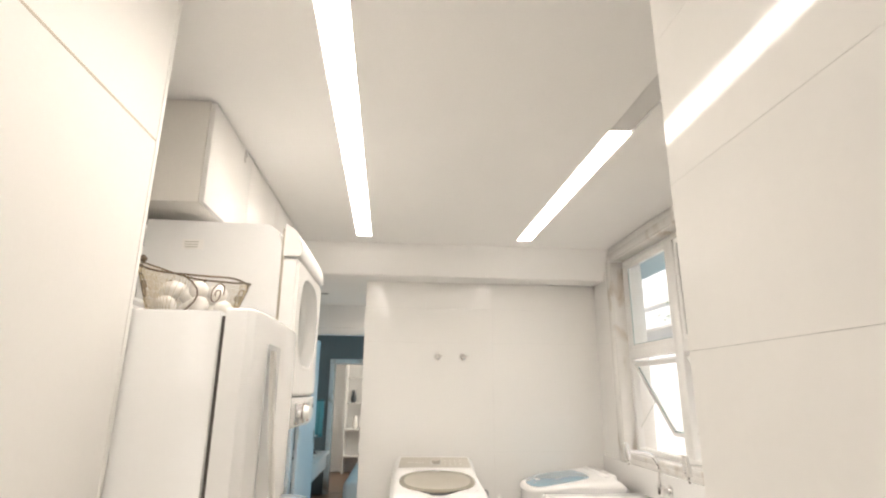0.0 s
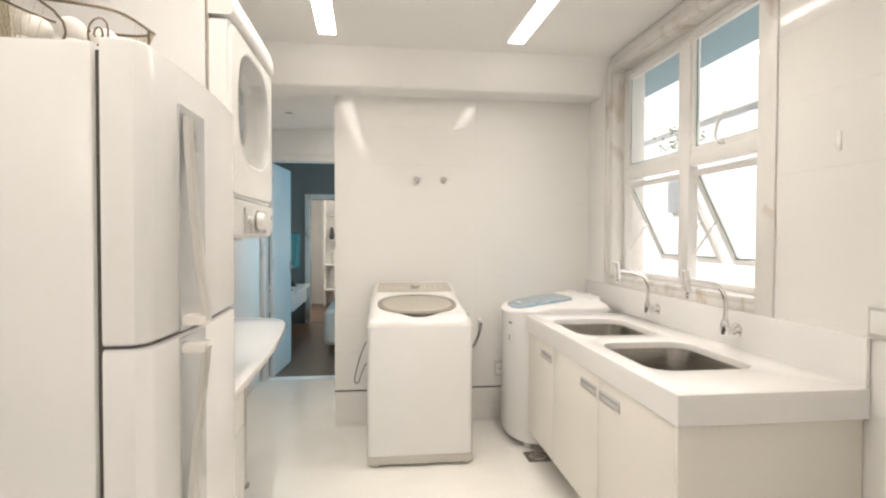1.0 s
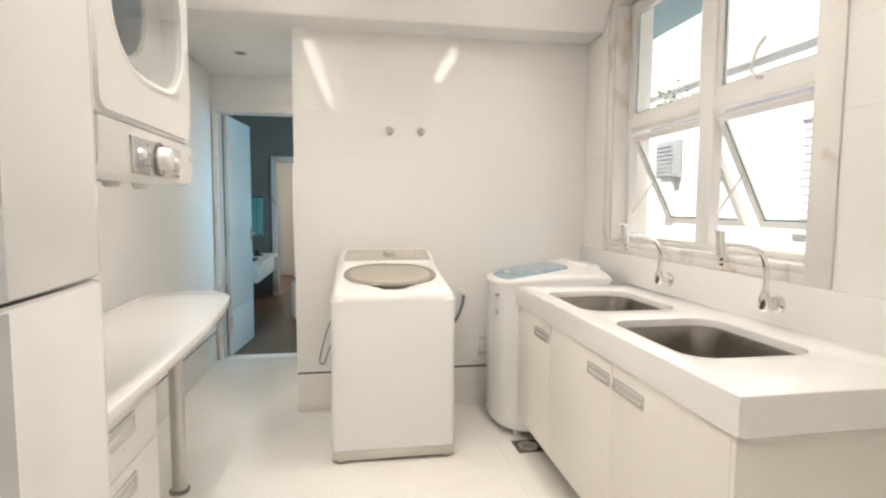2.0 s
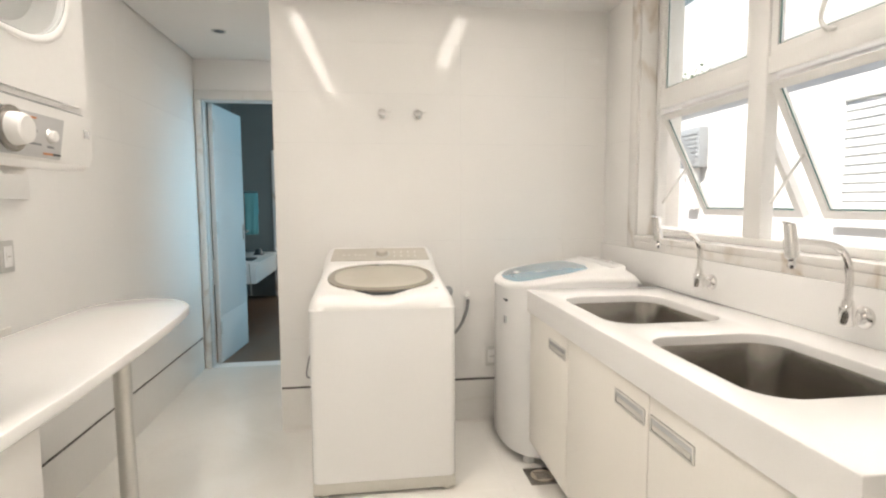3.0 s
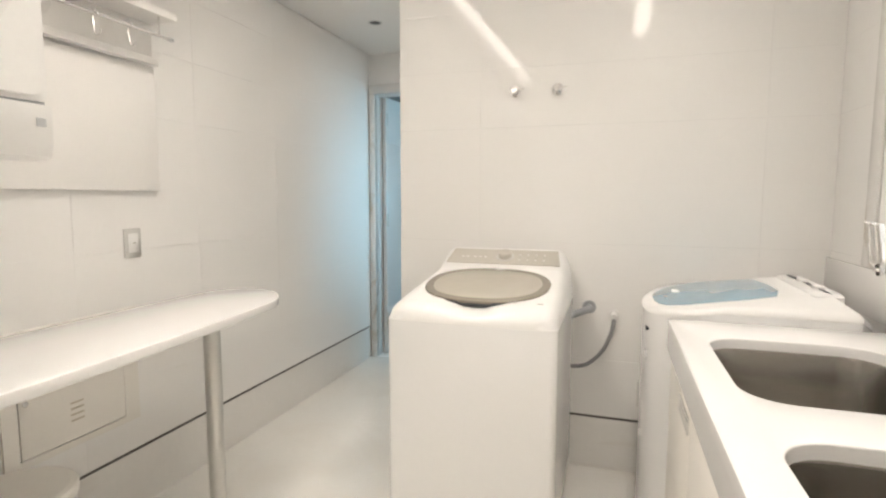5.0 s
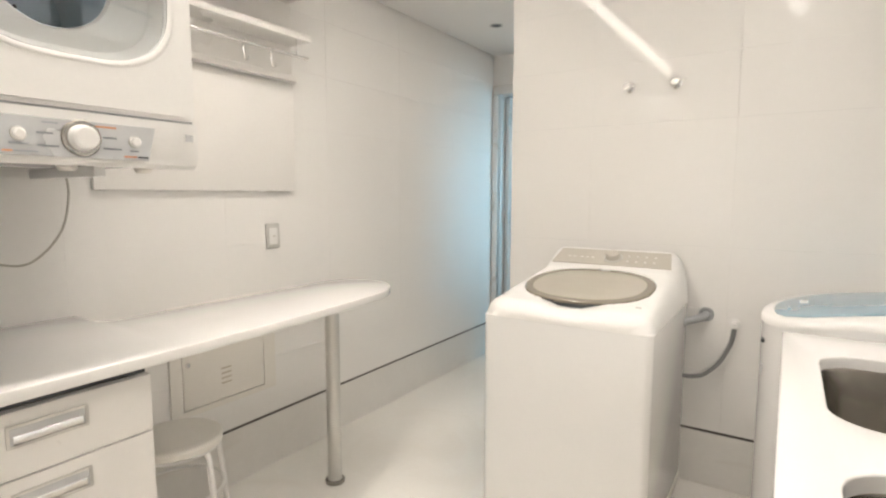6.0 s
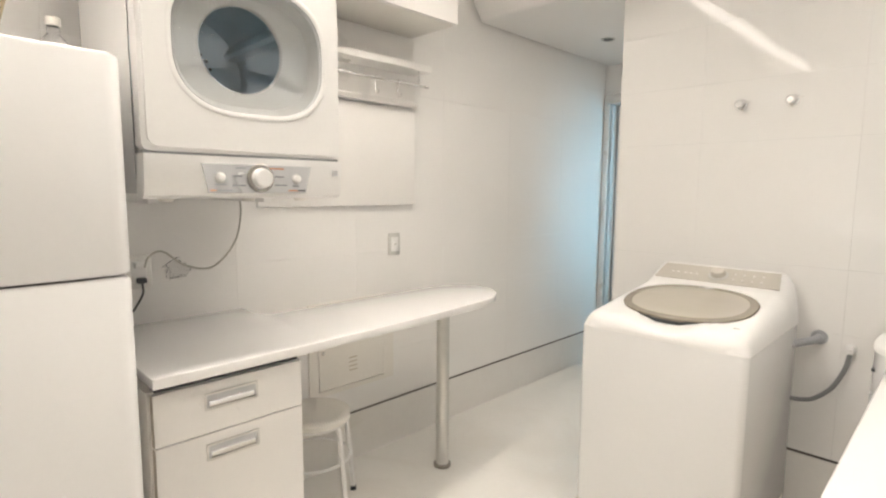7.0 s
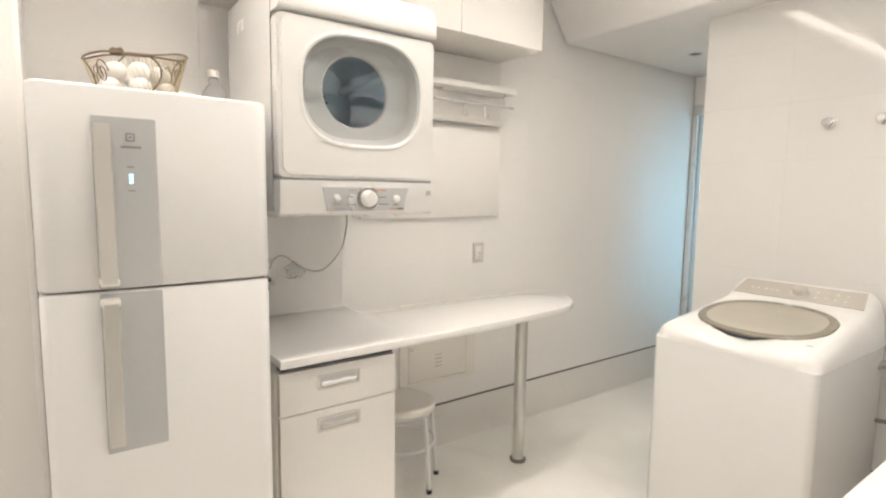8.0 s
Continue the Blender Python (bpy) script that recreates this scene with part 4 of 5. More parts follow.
shelf()
for y in (2.95, 3.09):
    t = thing("s_hook", (-0.905, y, 1.94), "small chrome hook hanging on the rail", "hook", "hooks on the rail")
    pipe("hook", [(-0.905 + u, y, 1.945 + v) for u, v in ((0.013, -0.005), (0.009, 0.008), (-0.001, 0.0125), (-0.011, 0.005), (-0.009, -0.025), (-0.003, -0.06), (0.005, -0.073), (0.017, -0.071), (0.022, -0.057))], 0.0026, M_CHROME, t, n=7)

# ---- ironing counter, drawers, stool ----


def ironing_counter():
    t = thing("ironing_counter", (-0.7, 2.6, 0), "long white counter shaped like an ironing board on a chrome leg", "counter")
    front = [(-0.362, 1.765), (-0.367, 2.3), (-0.382, 2.65), (-0.402, 2.93), (-0.422, 3.13), (-0.445, 3.28), (-0.492, 3.375), (-0.56, 3.445), (-0.65, 3.48), (-0.735, 3.47), (-0.80, 3.42), (-0.838, 3.33), (-0.85, 3.2), (-0.85, 2.36)]
    curve = [Vector((x, y, 0)) for x, y in front]
    pts = [curve[0]] + [p for p in smoothed([tuple(c) for c in curve[1:]], 5)]
    outline = [(p.x, p.y) for p in pts] + [(-0.88, 2.32), (-1.036, 2.315), (-1.036, 1.765)]
    bm = bmesh.new()
    plate(bm, outline, [], lambda u, v, d: (u, v, 0.9 - d), 0.032)
    bmesh.ops.recalc_face_normals(bm, faces=bm.faces)
    rim = [e for e in bm.edges if len(e.link_faces) == 2 and e.calc_face_angle(0) > 1 and abs(e.verts[0].co.z - e.verts[1].co.z) < 1e-5]
    bmesh.ops.bevel(bm, geom=rim, offset=0.004, segments=3, affect="EDGES", profile=0.5)
    part("top", bm, M_QUARTZ, t, "smooth white top")
    lx, ly = -0.668, 3.178
    disc("leg", (lx, ly, 0.0), (lx, ly, 0.869), [(0, 0.042), (0.012, 0.042), (0.022, 0.032), (0.985, 0.032), (0.99, 0.045), (1, 0.045)], M_ALU, t, "round satin metal leg", 28)
    disc("leg_foot", (lx, ly, 0.001), (lx, ly, 0.018), [(0, 0.044), (0.8, 0.044), (1, 0.038)], M_STEEL, t, "", 28)


ironing_counter()


def inset_handle(x, y0, y1, z0, z1, sgn, parent, grip=None):
    """A recessed metal pull in a front that looks along x."""
    f = 0.007
    bm = bmesh.new()
    plate(bm, rr(y0, y1, z0, z1, 0.003, 2), [rr(y0 + f, y1 - f, z0 + f, z1 - f, 0.002, 2)], lambda u, v, d: (x + sgn * 0.0005 + sgn * d, u, v), 0.0035)
    h = part("handle", bm, M_ALU, parent, "recessed satin metal handle")
    a, b = sorted((x + sgn * 0.0002, x + sgn * 0.001))
    block("recess", (a, b, y0 + f, y1 - f, z0 + f, z1 - f), M_GREYPAN, h, "", 0)
    bm = bmesh.new()
    zm = z0 + 0.45 * (z1 - z0)
    loft(bm, [[(x + sgn * 0.001, y, z0 + f), (x + sgn * 0.0035, y, z0 + f + 0.002), (x + sgn * 0.0025, y, zm), (x + sgn * 0.001, y, zm + 0.002)] for y in (y0 + 0.014, y1 - 0.012)])
    part("grip", bm, grip or M_CHROME, h)


def drawers():
    t = thing("drawer_unit", (-0.74, 2.02, 0), "white drawer unit with recessed metal handles under the counter", "drawer unit")
    block("carcass", (-1.036, -0.443, 1.768, 2.243, 0.06, 0.836), M_LAMINATE, t, "", 0.001)
    block("plinth", (-1.03, -0.48, 1.78, 2.235, 0, 0.06), M_LAMINATE, t, "", 0)
    # dark filler block draws the shadow line below the counter
    block("rail_gap_shade", (-0.47, -0.432, 1.785, 2.235, 0.837, 0.8675), M_DARK, t, "dark filler painted as the gap's shade under the counter", 0)
    for z0, z1, h0, h1 in ((0.676, 0.832, 0.748, 0.802), (0.08, 0.672, 0.588, 0.642)):
        f = block("drawer", (-0.442, -0.42, 1.778, 2.243, z0, z1), M_LACQUER, t, "white drawer front", 0.0015)
        block("edge", (-0.4422, -0.4205, 1.7772, 1.7779, z0 + 0.002, z1 - 0.002), M_EDGE, f, "", 0)
        inset_handle(-0.42, 1.918, 2.086, h0, h1, 1, f)


drawers()


def stool():
    cx, cy, h = -0.85, 2.545, 0.43
    t = thing("stool", (cx, cy, 0), "round cream-topped stool with bent white metal legs", "stool")
    disc("seat", (cx, cy, h - 0.038), (cx, cy, h), [(0, 0.150), (0.12, 0.160), (0.7, 0.162), (0.9, 0.156), (1, 0.14)], M_LAMINATE, t, "cream padded seat", 36)
    disc("seat_ring", (cx, cy, h - 0.052), (cx, cy, h - 0.04), [(0, 0.145), (1, 0.150)], M_PLASTIC, t, "", 32)
    for a in (14, 76, 194, 256):
        c, s_ = math.cos(radians(a)), math.sin(radians(a))
        pipe("leg", [(cx + r * c, cy + r * s_, z) for r, z in ((0.09, h - 0.05), (0.13, h - 0.052), (0.150, h - 0.07), (0.157, h - 0.13), (0.168, 0.2), (0.182, 0.012))], 0.0105, M_PLASTIC, t, "bent white tube")
        disc("rubber_foot", (cx + 0.182 * c, cy + 0.182 * s_, 0), (cx + 0.182 * c, cy + 0.182 * s_, 0.02), [(0, 0.014), (1, 0.013)], M_DARK, t, "", 12)
    bm = bmesh.new()
    tube(bm, [(cx + 0.160 * math.cos(k * math.pi / 16), cy + 0.160 * math.sin(k * math.pi / 16), 0.22) for k in range(33)], 0.006, 6, False)
    part("foot_ring", bm, M_PLASTIC, t)


stool()


def fuse_box():
    t = thing("fuse_box", (-1.03, 2.88, 0.42), "cream metal fuse box door with a lock in the wall", "fuse box")
    bm = bmesh.new()
    plate(bm, [(2.632, 0.393), (3.152, 0.393), (3.152, 0.862), (2.632, 0.862)], [[(2.682, 0.418), (3.087, 0.418), (3.087, 0.84), (2.682, 0.84)]], lambda u, v, d: (LEFT + d, u, v), 0.012)
    part("frame", bm, M_LAMINATE, t)
    block("shadow", (LEFT + 0.0005, LEFT + 0.003, 2.681, 3.088, 0.417, 0.841), M_DARKGAP, t, "", 0)
    d = block("door", (LEFT + 0.003, LEFT + 0.013, 2.686, 3.084, 0.422, 0.838), M_LAMINATE, t, "cream metal door", 0.0015)
    disc("lock", (LEFT + 0.012, 2.707, 0.615), (LEFT + 0.019, 2.707, 0.615), [(0, 0.010), (0.8, 0.010), (1, 0.008)], M_CHROME, d, "", 14)
    for i in range(4):
        block("vent_slot", (LEFT + 0.013, LEFT + 0.0145, 2.86, 2.91, 0.49 + 0.022 * i, 0.496 + 0.022 * i), M_EDGE, d, "", 0)


fuse_box()

# ---- washing machine ----


def washing_machine():
    x0, x1, yf, yb = 0.020, 0.662, 3.325, 4.045
    xm = 0.5 * (x0 + x1)
    t = thing("washing_machine", (xm, 3.7, 0), "white top-loading washing machine with a taupe glass lid", "washing machine")
    bm = bmesh.new()
    loft(bm, [[(x, y, z) for x, y in rr(x0 + d, x1 - d, yf + d, yb - d, 0.028, 6)] for d, z in ((0.003, 0.070), (0, 0.076), (0, 0.845))])
    part("cabinet", bm, M_ENAMEL, t, "white enamelled body")
    block("base", (x0 + 0.002, x1 - 0.002, yf + 0.001, yb - 0.01, 0.018, 0.069), M_BASE, t, "beige grey base strip", 0.004)
    for x in (x0 + 0.045, x1 - 0.045):
        for y in (yf + 0.04, yb - 0.06):
            disc("foot", (x, y, 0), (x, y, 0.024), [(0, 0.026), (0.7, 0.026), (1, 0.02)], M_BASE, t, "", 14)
    # moulded top: a height field with rounded front and sides, a seat for the lid and a scoop in front of it
    lid_c, lid_a, lid_b, R = 3.640, 0.262, 0.225, 0.055
    prof = [(yf, 0.905), (3.42, 0.918), (3.87, 0.984), (3.892, 0.988), (3.905, 0.996), (4.02, 1.062), (4.048, 1.063)]

    def top_z(y):
        for (a, za), (b, zb) in zip(prof, prof[1:]):
            if a <= y <= b:
                return za + (zb - za) * (y - a) / (b - a)
        return prof[-1][1] if y > 4 else prof[0][1]

    def lid_q(x, y):
        return abs((x - xm) / lid_a) ** 2.3 + abs((y - lid_c) / lid_b) ** 2.3

    def height(x, y):
        ex = max(0, 1 - min(x - x0, x1 - x) / (R + 0.03 * max(0, min(1, (y - 3.5) / 0.5))))
        ey = max(0, 1 - (y - yf) / R, 1 - (yb + 0.003 - y) / 0.012)
        d = min(1, math.hypot(ex, ey))
        z = top_z(y) - (R + (top_z(y) - 0.905) * (ex > 0) * ex) * (1 - math.sqrt(1 - d * d))
        z -= 0.008 * max(0, min(1, (1.0 - lid_q(x, y)) * 8))
        u = max(0, 1 - ((x - xm) / 0.150) ** 2)
        z -= 0.026 * u * u * max(0, min(1, (3.475 - y) / 0.06)) * max(0, min(1, (y - yf) / 0.03))
        return max(0.849, z)

    def steps(a, b, fine, n):
        return [a] + [a + fine * k * k / 36 for k in range(1, 7)] + [a + fine + (b - a - 2 * fine) * k / n for k in range(1, n)] + [b - fine * k * k / 36 for k in range(6, 0, -1)] + [b]

    xs, ys = steps(x0, x1, 0.06, 34), steps(yf, yb + 0.003, 0.06, 34)
    bm = bmesh.new()

    def squeeze(x, y):
        """Draws the front corners in to a round plan."""
        e = max(0, 0.028 - (y - yf))
        k = 0.028 - math.sqrt(0.028 ** 2 - e * e)
        return xm + (x - xm) * (xm - x0 - k) / (xm - x0)

    grid = [[bm.verts.new((squeeze(x, y), y, height(x, y))) for x in xs] for y in ys]
    for a, b in zip(grid, grid[1:]):
        for k in range(len(xs) - 1):
            bm.faces.new((a[k], a[k + 1], b[k + 1], b[k]))
    loop = grid[0] + [r[-1] for r in grid[1:]] + grid[-1][-2::-1] + [r[0] for r in grid[-2:0:-1]]
    low = [bm.verts.new((v.co.x, v.co.y, 0.8455)) for v in loop]
    for k in range(len(loop)):
        bm.faces.new((loop[k], low[k], low[(k + 1) % len(low)], loop[(k + 1) % len(loop)]))
    bm.faces.new(low)
    top = part("top_cover", bm, M_PLASTIC, t, "moulded white top")
    top.data.set_sharp_from_angle(angle=radians(50))
    # lid: a taupe rim round a paler glass, its front finger gap painted dark

    def lid_ring(s, h):
        out = []
        for k in range(48):
            a = 2 * math.pi * k / 48
            c, q = math.cos(a), math.sin(a)
            x, y = xm + lid_a * s * math.copysign(abs(c) ** 0.87, c), lid_c + lid_b * s * math.copysign(abs(q) ** 0.87, q)
            out.append((x, y, 0.918 + (y - 3.42) * 0.147 + h))
        return out

    bm = bmesh.new()
    loft(bm, [lid_ring(0.985, -0.008), lid_ring(0.99, 0.001), lid_ring(0.975, 0.0045), lid_ring(0.87, 0.006), lid_ring(0.855, 0.0035)], False, False)
    lid = part("lid", bm, M_TAUPE, t, "oval taupe lid rim")
    bm = bmesh.new()
    loft(bm, [lid_ring(0.86, 0.004), lid_ring(0.83, 0.005), lid_ring(0.6, 0.008), lid_ring(0.35, 0.0095), lid_ring(0.1, 0.010)], False, True)
    part("lid_glass", bm, M_LIDGLASS, lid, "glossy taupe glass")
    bm = bmesh.new()
    loft(bm, [[(x, y, 0.918 + (y - 3.42) * 0.147 + h) for x, y in ((xm - 0.025, 3.835), (xm + 0.03, 3.835), (xm + 0.03, 3.852), (xm - 0.025, 3.852))] for h in (0.004, 0.0085)])
    part("lid_badge", bm, M_SILVER, lid, "small silver badge")
    # curved dark sheet for the shade under the overhanging lid
    bm = bmesh.new()
    arc = [math.pi * (1 + k / 16) for k in range(17)]
    loft(bm, [[(xm + 0.150 * math.cos(a), 3.446 + 0.026 * math.sin(a), z) for a in arc] for z in (0.896, 0.9155)], False, False)
    part("finger_gap_shade", bm, M_DARK, t, "dark sheet painted as shade in the lid's finger gap")
    # control panel on the sloping back
    def on_panel(x, s, h=0.0):
        return (x, 3.908 + 0.108 * s - 0.43 * h, 0.9990 + 0.0605 * s + 0.9 * h)

    bm = bmesh.new()
    c = [(0.075, 0.04), (0.61, 0.04), (0.592, 0.96), (0.093, 0.96)]
    loft(bm, [[on_panel(x, s, h) for x, s in c] for h in (-0.002, 0.0025)])
    pan = part("control_panel", bm, M_BEIGE, t, "beige silver control panel")
    a, b = Vector(on_panel(xm + 0.01, 0.5, 0.002)), Vector(on_panel(xm + 0.01, 0.5, 0.03))
    disc("dial_ring", a, a + (b - a) * 0.12, [(0, 0.043), (1, 0.041)], M_ALU, pan, "", 26)
    disc("dial", a, b, [(0, 0.034), (0.7, 0.031), (0.92, 0.028), (1, 0.022)], M_BEIGE, pan, "round metal dial", 26)
    for i, x in enumerate((0.14, 0.165, 0.20, 0.225, 0.25)):
        bm = bmesh.new()
        loft(bm, [[on_panel(x + u, 0.42 + v, h) for u, v in ((0, 0), (0.014, 0), (0.014, 0.05), (0, 0.05))] for h in (0.0024, 0.003)])
        part("print_bar", bm, M_LACQUER, pan)
    for i in range(4):
        for v in (0.3, 0.62):
            p, q = Vector(on_panel(0.42 + i * 0.038, v, 0.0022)), Vector(on_panel(0.42 + i * 0.038, v, 0.006))
            disc("button", p, q, [(0, 0.0045), (1, 0.004)], M_LACQUER, pan, "", 10)
    p = Vector((x1 - 0.085, 3.43, top_z(3.43) + 0.0))
    block("sticker", (p.x, p.x + 0.022, p.y, p.y + 0.018, p.z - 0.002, p.z + 0.0015), M_DRYGREY, t, "small square sticker", 0)


washing_machine()

t = thing("drain_pipe", (0.73, FRONT, 0.79), "grey plastic drain pipe from the washing machine into the wall", "pipe")
pipe("pipe", [(0.735, FRONT + 0.004, 0.792), (0.735, 4.05, 0.790), (0.715, 4.03, 0.782), (0.66, 3.99, 0.765), (0.65, 3.97, 0.76)], 0.017, M_PIPE, t)
disc("collar", (0.735, FRONT, 0.792), (0.735, FRONT - 0.008, 0.792), [(0, 0.032), (1, 0.028)], M_PIPE, t)
t = thing("water_hose", (0.85, FRONT, 0.75), "grey water hose curving from the wall tap to the washing machine", "hose")
pipe("hose", [(0.849, 4.05, 0.757), (0.848, 4.04, 0.735), (0.838, 4.035, 0.68), (0.80, 4.03, 0.595), (0.745, 4.02, 0.538), (0.70, 4.01, 0.522), (0.655, 4.0, 0.522)], 0.0095, M_RUBBER, t)
disc("wall_tap", (0.849, FRONT, 0.765), (0.849, 4.035, 0.760), [(0, 0.022), (0.15, 0.022), (0.2, 0.013), (1, 0.013)], M_PLASTIC, t)
t = thing("power_cable", (-0.04, 4.06, 0.4), "thin dark cable looping down beside the washing machine", "cable")
pipe("cable", [(0.03, 4.055, 0.66), (-0.02, 4.06, 0.58), (-0.06, 4.065, 0.46), (-0.085, 4.068, 0.35), (-0.078, 4.068, 0.318), (-0.055, 4.066, 0.325), (-0.035, 4.064, 0.39), (0.0, 4.06, 0.46), (0.04, 4.055, 0.49)], 0.004, M_RUBBER, t)

for x in (0.365, 0.567):
    t = thing("wall_valve", (x, FRONT, 1.812), "round chrome stop valve handle on the tiled wall", "valve", "valves above the washing machine")
    disc("rosette", (x, FRONT, 1.812), (x, FRONT - 0.012, 1.812), [(0, 0.027), (0.6, 0.026), (1, 0.020)], M_CHROME, t)
    disc("stem", (x, FRONT - 0.01, 1.812), (x, FRONT - 0.045, 1.812), [(0, 0.011), (0.4, 0.011), (0.45, 0.018), (0.9, 0.018), (1, 0.014)], M_CHROME, t)
    pipe("lever", [(x, FRONT - 0.036, 1.812), (x + 0.045, FRONT - 0.038, 1.818)], 0.0035, M_CHROME, t, "", False, 8)

t = thing("wall_socket", (1.0, FRONT, 0.395), "white wall socket in a grey frame low on the wall", "socket")
block("plate", (0.962, 1.038, FRONT - 0.009, FRONT, 0.335, 0.455), M_ALU, t, "", 0.003)
block("insert", (0.976, 1.024, FRONT - 0.013, FRONT - 0.009, 0.355, 0.435), M_PLASTIC, t, "", 0.002)
for dx in (-0.008, 0.008):
    disc("pin_hole", (1.0 + dx, FRONT - 0.0128, 0.395), (1.0 + dx, FRONT - 0.0138, 0.395), [(0, 0.004), (1, 0.004)], M_DARK, t, "", 8)

# ---- small round washer in the corner ----


def small_washer():
    t = thing("small_washer", (1.25, 3.73, 0), "small rounded white washer with a blue plastic lid beside the counter", "washing machine")

    def outline(d):
        """The plan: a curved front towards the room, a straight back."""
        out = []
        for k in range(25):
            a = radians(-90 - 180 * k / 24)
            c, s = math.cos(a), math.sin(a)
            out.append((1.20 + (0.245 - d) * math.copysign(abs(c) ** 0.8, c), 3.745 + (0.305 - d) * math.copysign(abs(s) ** 0.85, s)))
        out += [(1.58 - d, 4.05 - d), (1.62 - d, 4.01 - d), (1.62 - d, 3.48 + d), (1.58 - d, 3.44 + d)]
        return out

    def crown(x):
        return 0.905 + 0.085 * max(0, min(1, (x - 0.97) / 0.50)) ** 0.9 - 0.075 * max(0, x - 1.52) / 0.1

    def deck(d, h):
        return [(x, y, crown(x) + h) for x, y in outline(d)]

    bm = bmesh.new()
    loft(bm, [[(x, y, z) for x, y in outline(d)] for d, z in ((0.02, 0.045), (0.006, 0.05), (0, 0.065), (0, 0.84))] + [deck(0, -0.022)], True, True)
    part("body", bm, M_ENAMEL, t, "rounded white body")
    bm = bmesh.new()
    loft(bm, [deck(-0.002, -0.0225), deck(-0.002, -0.014), deck(0.002, -0.006), deck(0.010, -0.001), deck(0.02, 0.0), deck(0.06, 0), deck(0.11, 0), deck(0.16, 0), deck(0.21, 0)], True, True)
    part("top", bm, M_PLASTIC, t, "white plastic top")
    bm = bmesh.new()

    far = [(x, y) for x, y in outline(0.030) if y > 3.60 and x < 1.22]
    flat = [(1.38, 3.548), (1.30, 3.538), (1.18, 3.535), (1.08, 3.54), (1.02, 3.57)] + far + [(1.30, 4.0), (1.39, 3.96), (1.41, 3.8), (1.41, 3.65)]

    def lid(s, h):
        return [(1.2 + (x - 1.2) * s, 3.75 + (y - 3.75) * s, crown(1.2 + (x - 1.2) * s) + h) for x, y in flat]

    loft(bm, [lid(0.965, -0.004), lid(0.965, 0.0005), lid(0.94, 0.0015), lid(0.8, 0.0025), lid(0.6, 0.003), lid(0.4, 0.0035), lid(0.2, 0.004)], False, True)
    l = part("lid", bm, M_BLUELID, t, "blue-grey translucent lid")
    block("lid_grip", (1.03, 1.045, 3.68, 3.76, 0.915, 0.924), M_BLUELID, l, "", 0.004)
    block("lid_label", (1.07, 1.105, 3.80, 3.86, 0.925, 0.9325), M_LACQUER, l, "pale label", 0.0)
    bm = bmesh.new()
    loft(bm, [[(x, y, z) for x, y in rr(1.465 + d, 1.56 - d, 3.50 + d, 3.98 - d, 0.035, 4)] for d, z in ((0, 0.93), (0, 0.988), (0.008, 0.997), (0.022, 1.000))])
    cp = part("control_panel", bm, M_PLASTIC, t, "raised white control panel")
    for y in (3.62, 3.78):
        disc("knob", (1.512, y, 0.999), (1.512, y, 1.010), [(0, 0.022), (0.8, 0.020), (1, 0.015)], M_PLASTIC, cp, "white knob", 18)
    block("front_slot", (0.962, 0.972, 3.60, 3.66, 0.815, 0.825), M_DARK, t, "dark slot", 0)
    block("mark", (0.962, 0.970, 3.61, 3.64, 0.70, 0.735), M_GREYPAN, t, "pale printed mark", 0)
    for x, y in ((1.07, 3.54), (1.07, 3.95), (1.54, 3.52), (1.54, 3.98)):
        disc("foot", (x, y, 0), (x, y, 0.048), [(0, 0.028), (0.6, 0.028), (1, 0.022)], M_PLASTIC, t, "", 14)


small_washer()

t = thing("floor_drain", (1.09, 3.385, 0), "square metal floor drain with a round grate", "floor drain")
bm = bmesh.new()
cube(bm, 1.015, 1.165, 3.31, 3.46, -0.002, 0.003)
part("drain_plate", bm, M_STEEL, t)
disc("grate", (1.09, 3.385, 0.0025), (1.09, 3.385, 0.0055), [(0, 0.055), (0.9, 0.055), (1, 0.052)], M_EDGE, t, "brown round grate", 24)
for i in range(5):
    block("slot", (1.055, 1.125, 3.355 + i * 0.014, 3.360 + i * 0.014, 0.0052, 0.0062), M_DARK, t, "", 0)

# ---- sink counter ----
CX0, CY0, CY1, TOP = 1.020, 1.70, 3.425, 0.90
SINKS = [(1.103, 1.530, 2.690, 3.214), (1.104, 1.530, 1.990, 2.516)]


def counter():
    t = thing("sink_counter", (1.36, 2.54, 0.8), "thick white polished stone counter with two sink cut-outs", "counter")
    bm = bmesh.new()
    plate(bm, [(CX0, CY0), (RIGHT - 0.002, CY0), (RIGHT - 0.002, CY1), (CX0, CY1)], [rr(*s, 0.095, 8) for s in SINKS], lambda u, v, d: (u, v, TOP - d), 0.03)
    bmesh.ops.recalc_face_normals(bm, faces=bm.faces)
    rim = [e for e in bm.edges if abs(e.verts[0].co.z - TOP) < 1e-5 and abs(e.verts[1].co.z - TOP) < 1e-5 and len(e.link_faces) == 2 and e.calc_face_angle(0) > 1]
    bmesh.ops.bevel(bm, geom=rim, offset=0.004, segments=3, affect="EDGES", profile=0.5)
    part("slab", bm, M_QUARTZ, t)
    block("front_apron", (CX0, CX0 + 0.025, CY0 + 0.0002, CY1, 0.80, TOP - 0.0301), M_QUARTZ, t, "", 0)
    block("side_apron", (CX0 + 0.0252, RIGHT - 0.003, CY0, CY0 + 0.025, 0.80, TOP - 0.0301), M_QUARTZ, t, "", 0)
    block("backsplash", (RIGHT - 0.018, RIGHT - 0.0005, CY0 + 0.004, FRONT - 0.003, TOP + 0.0005, 1.066), M_QUARTZ, t, "white stone upstand", 0.002)


counter()


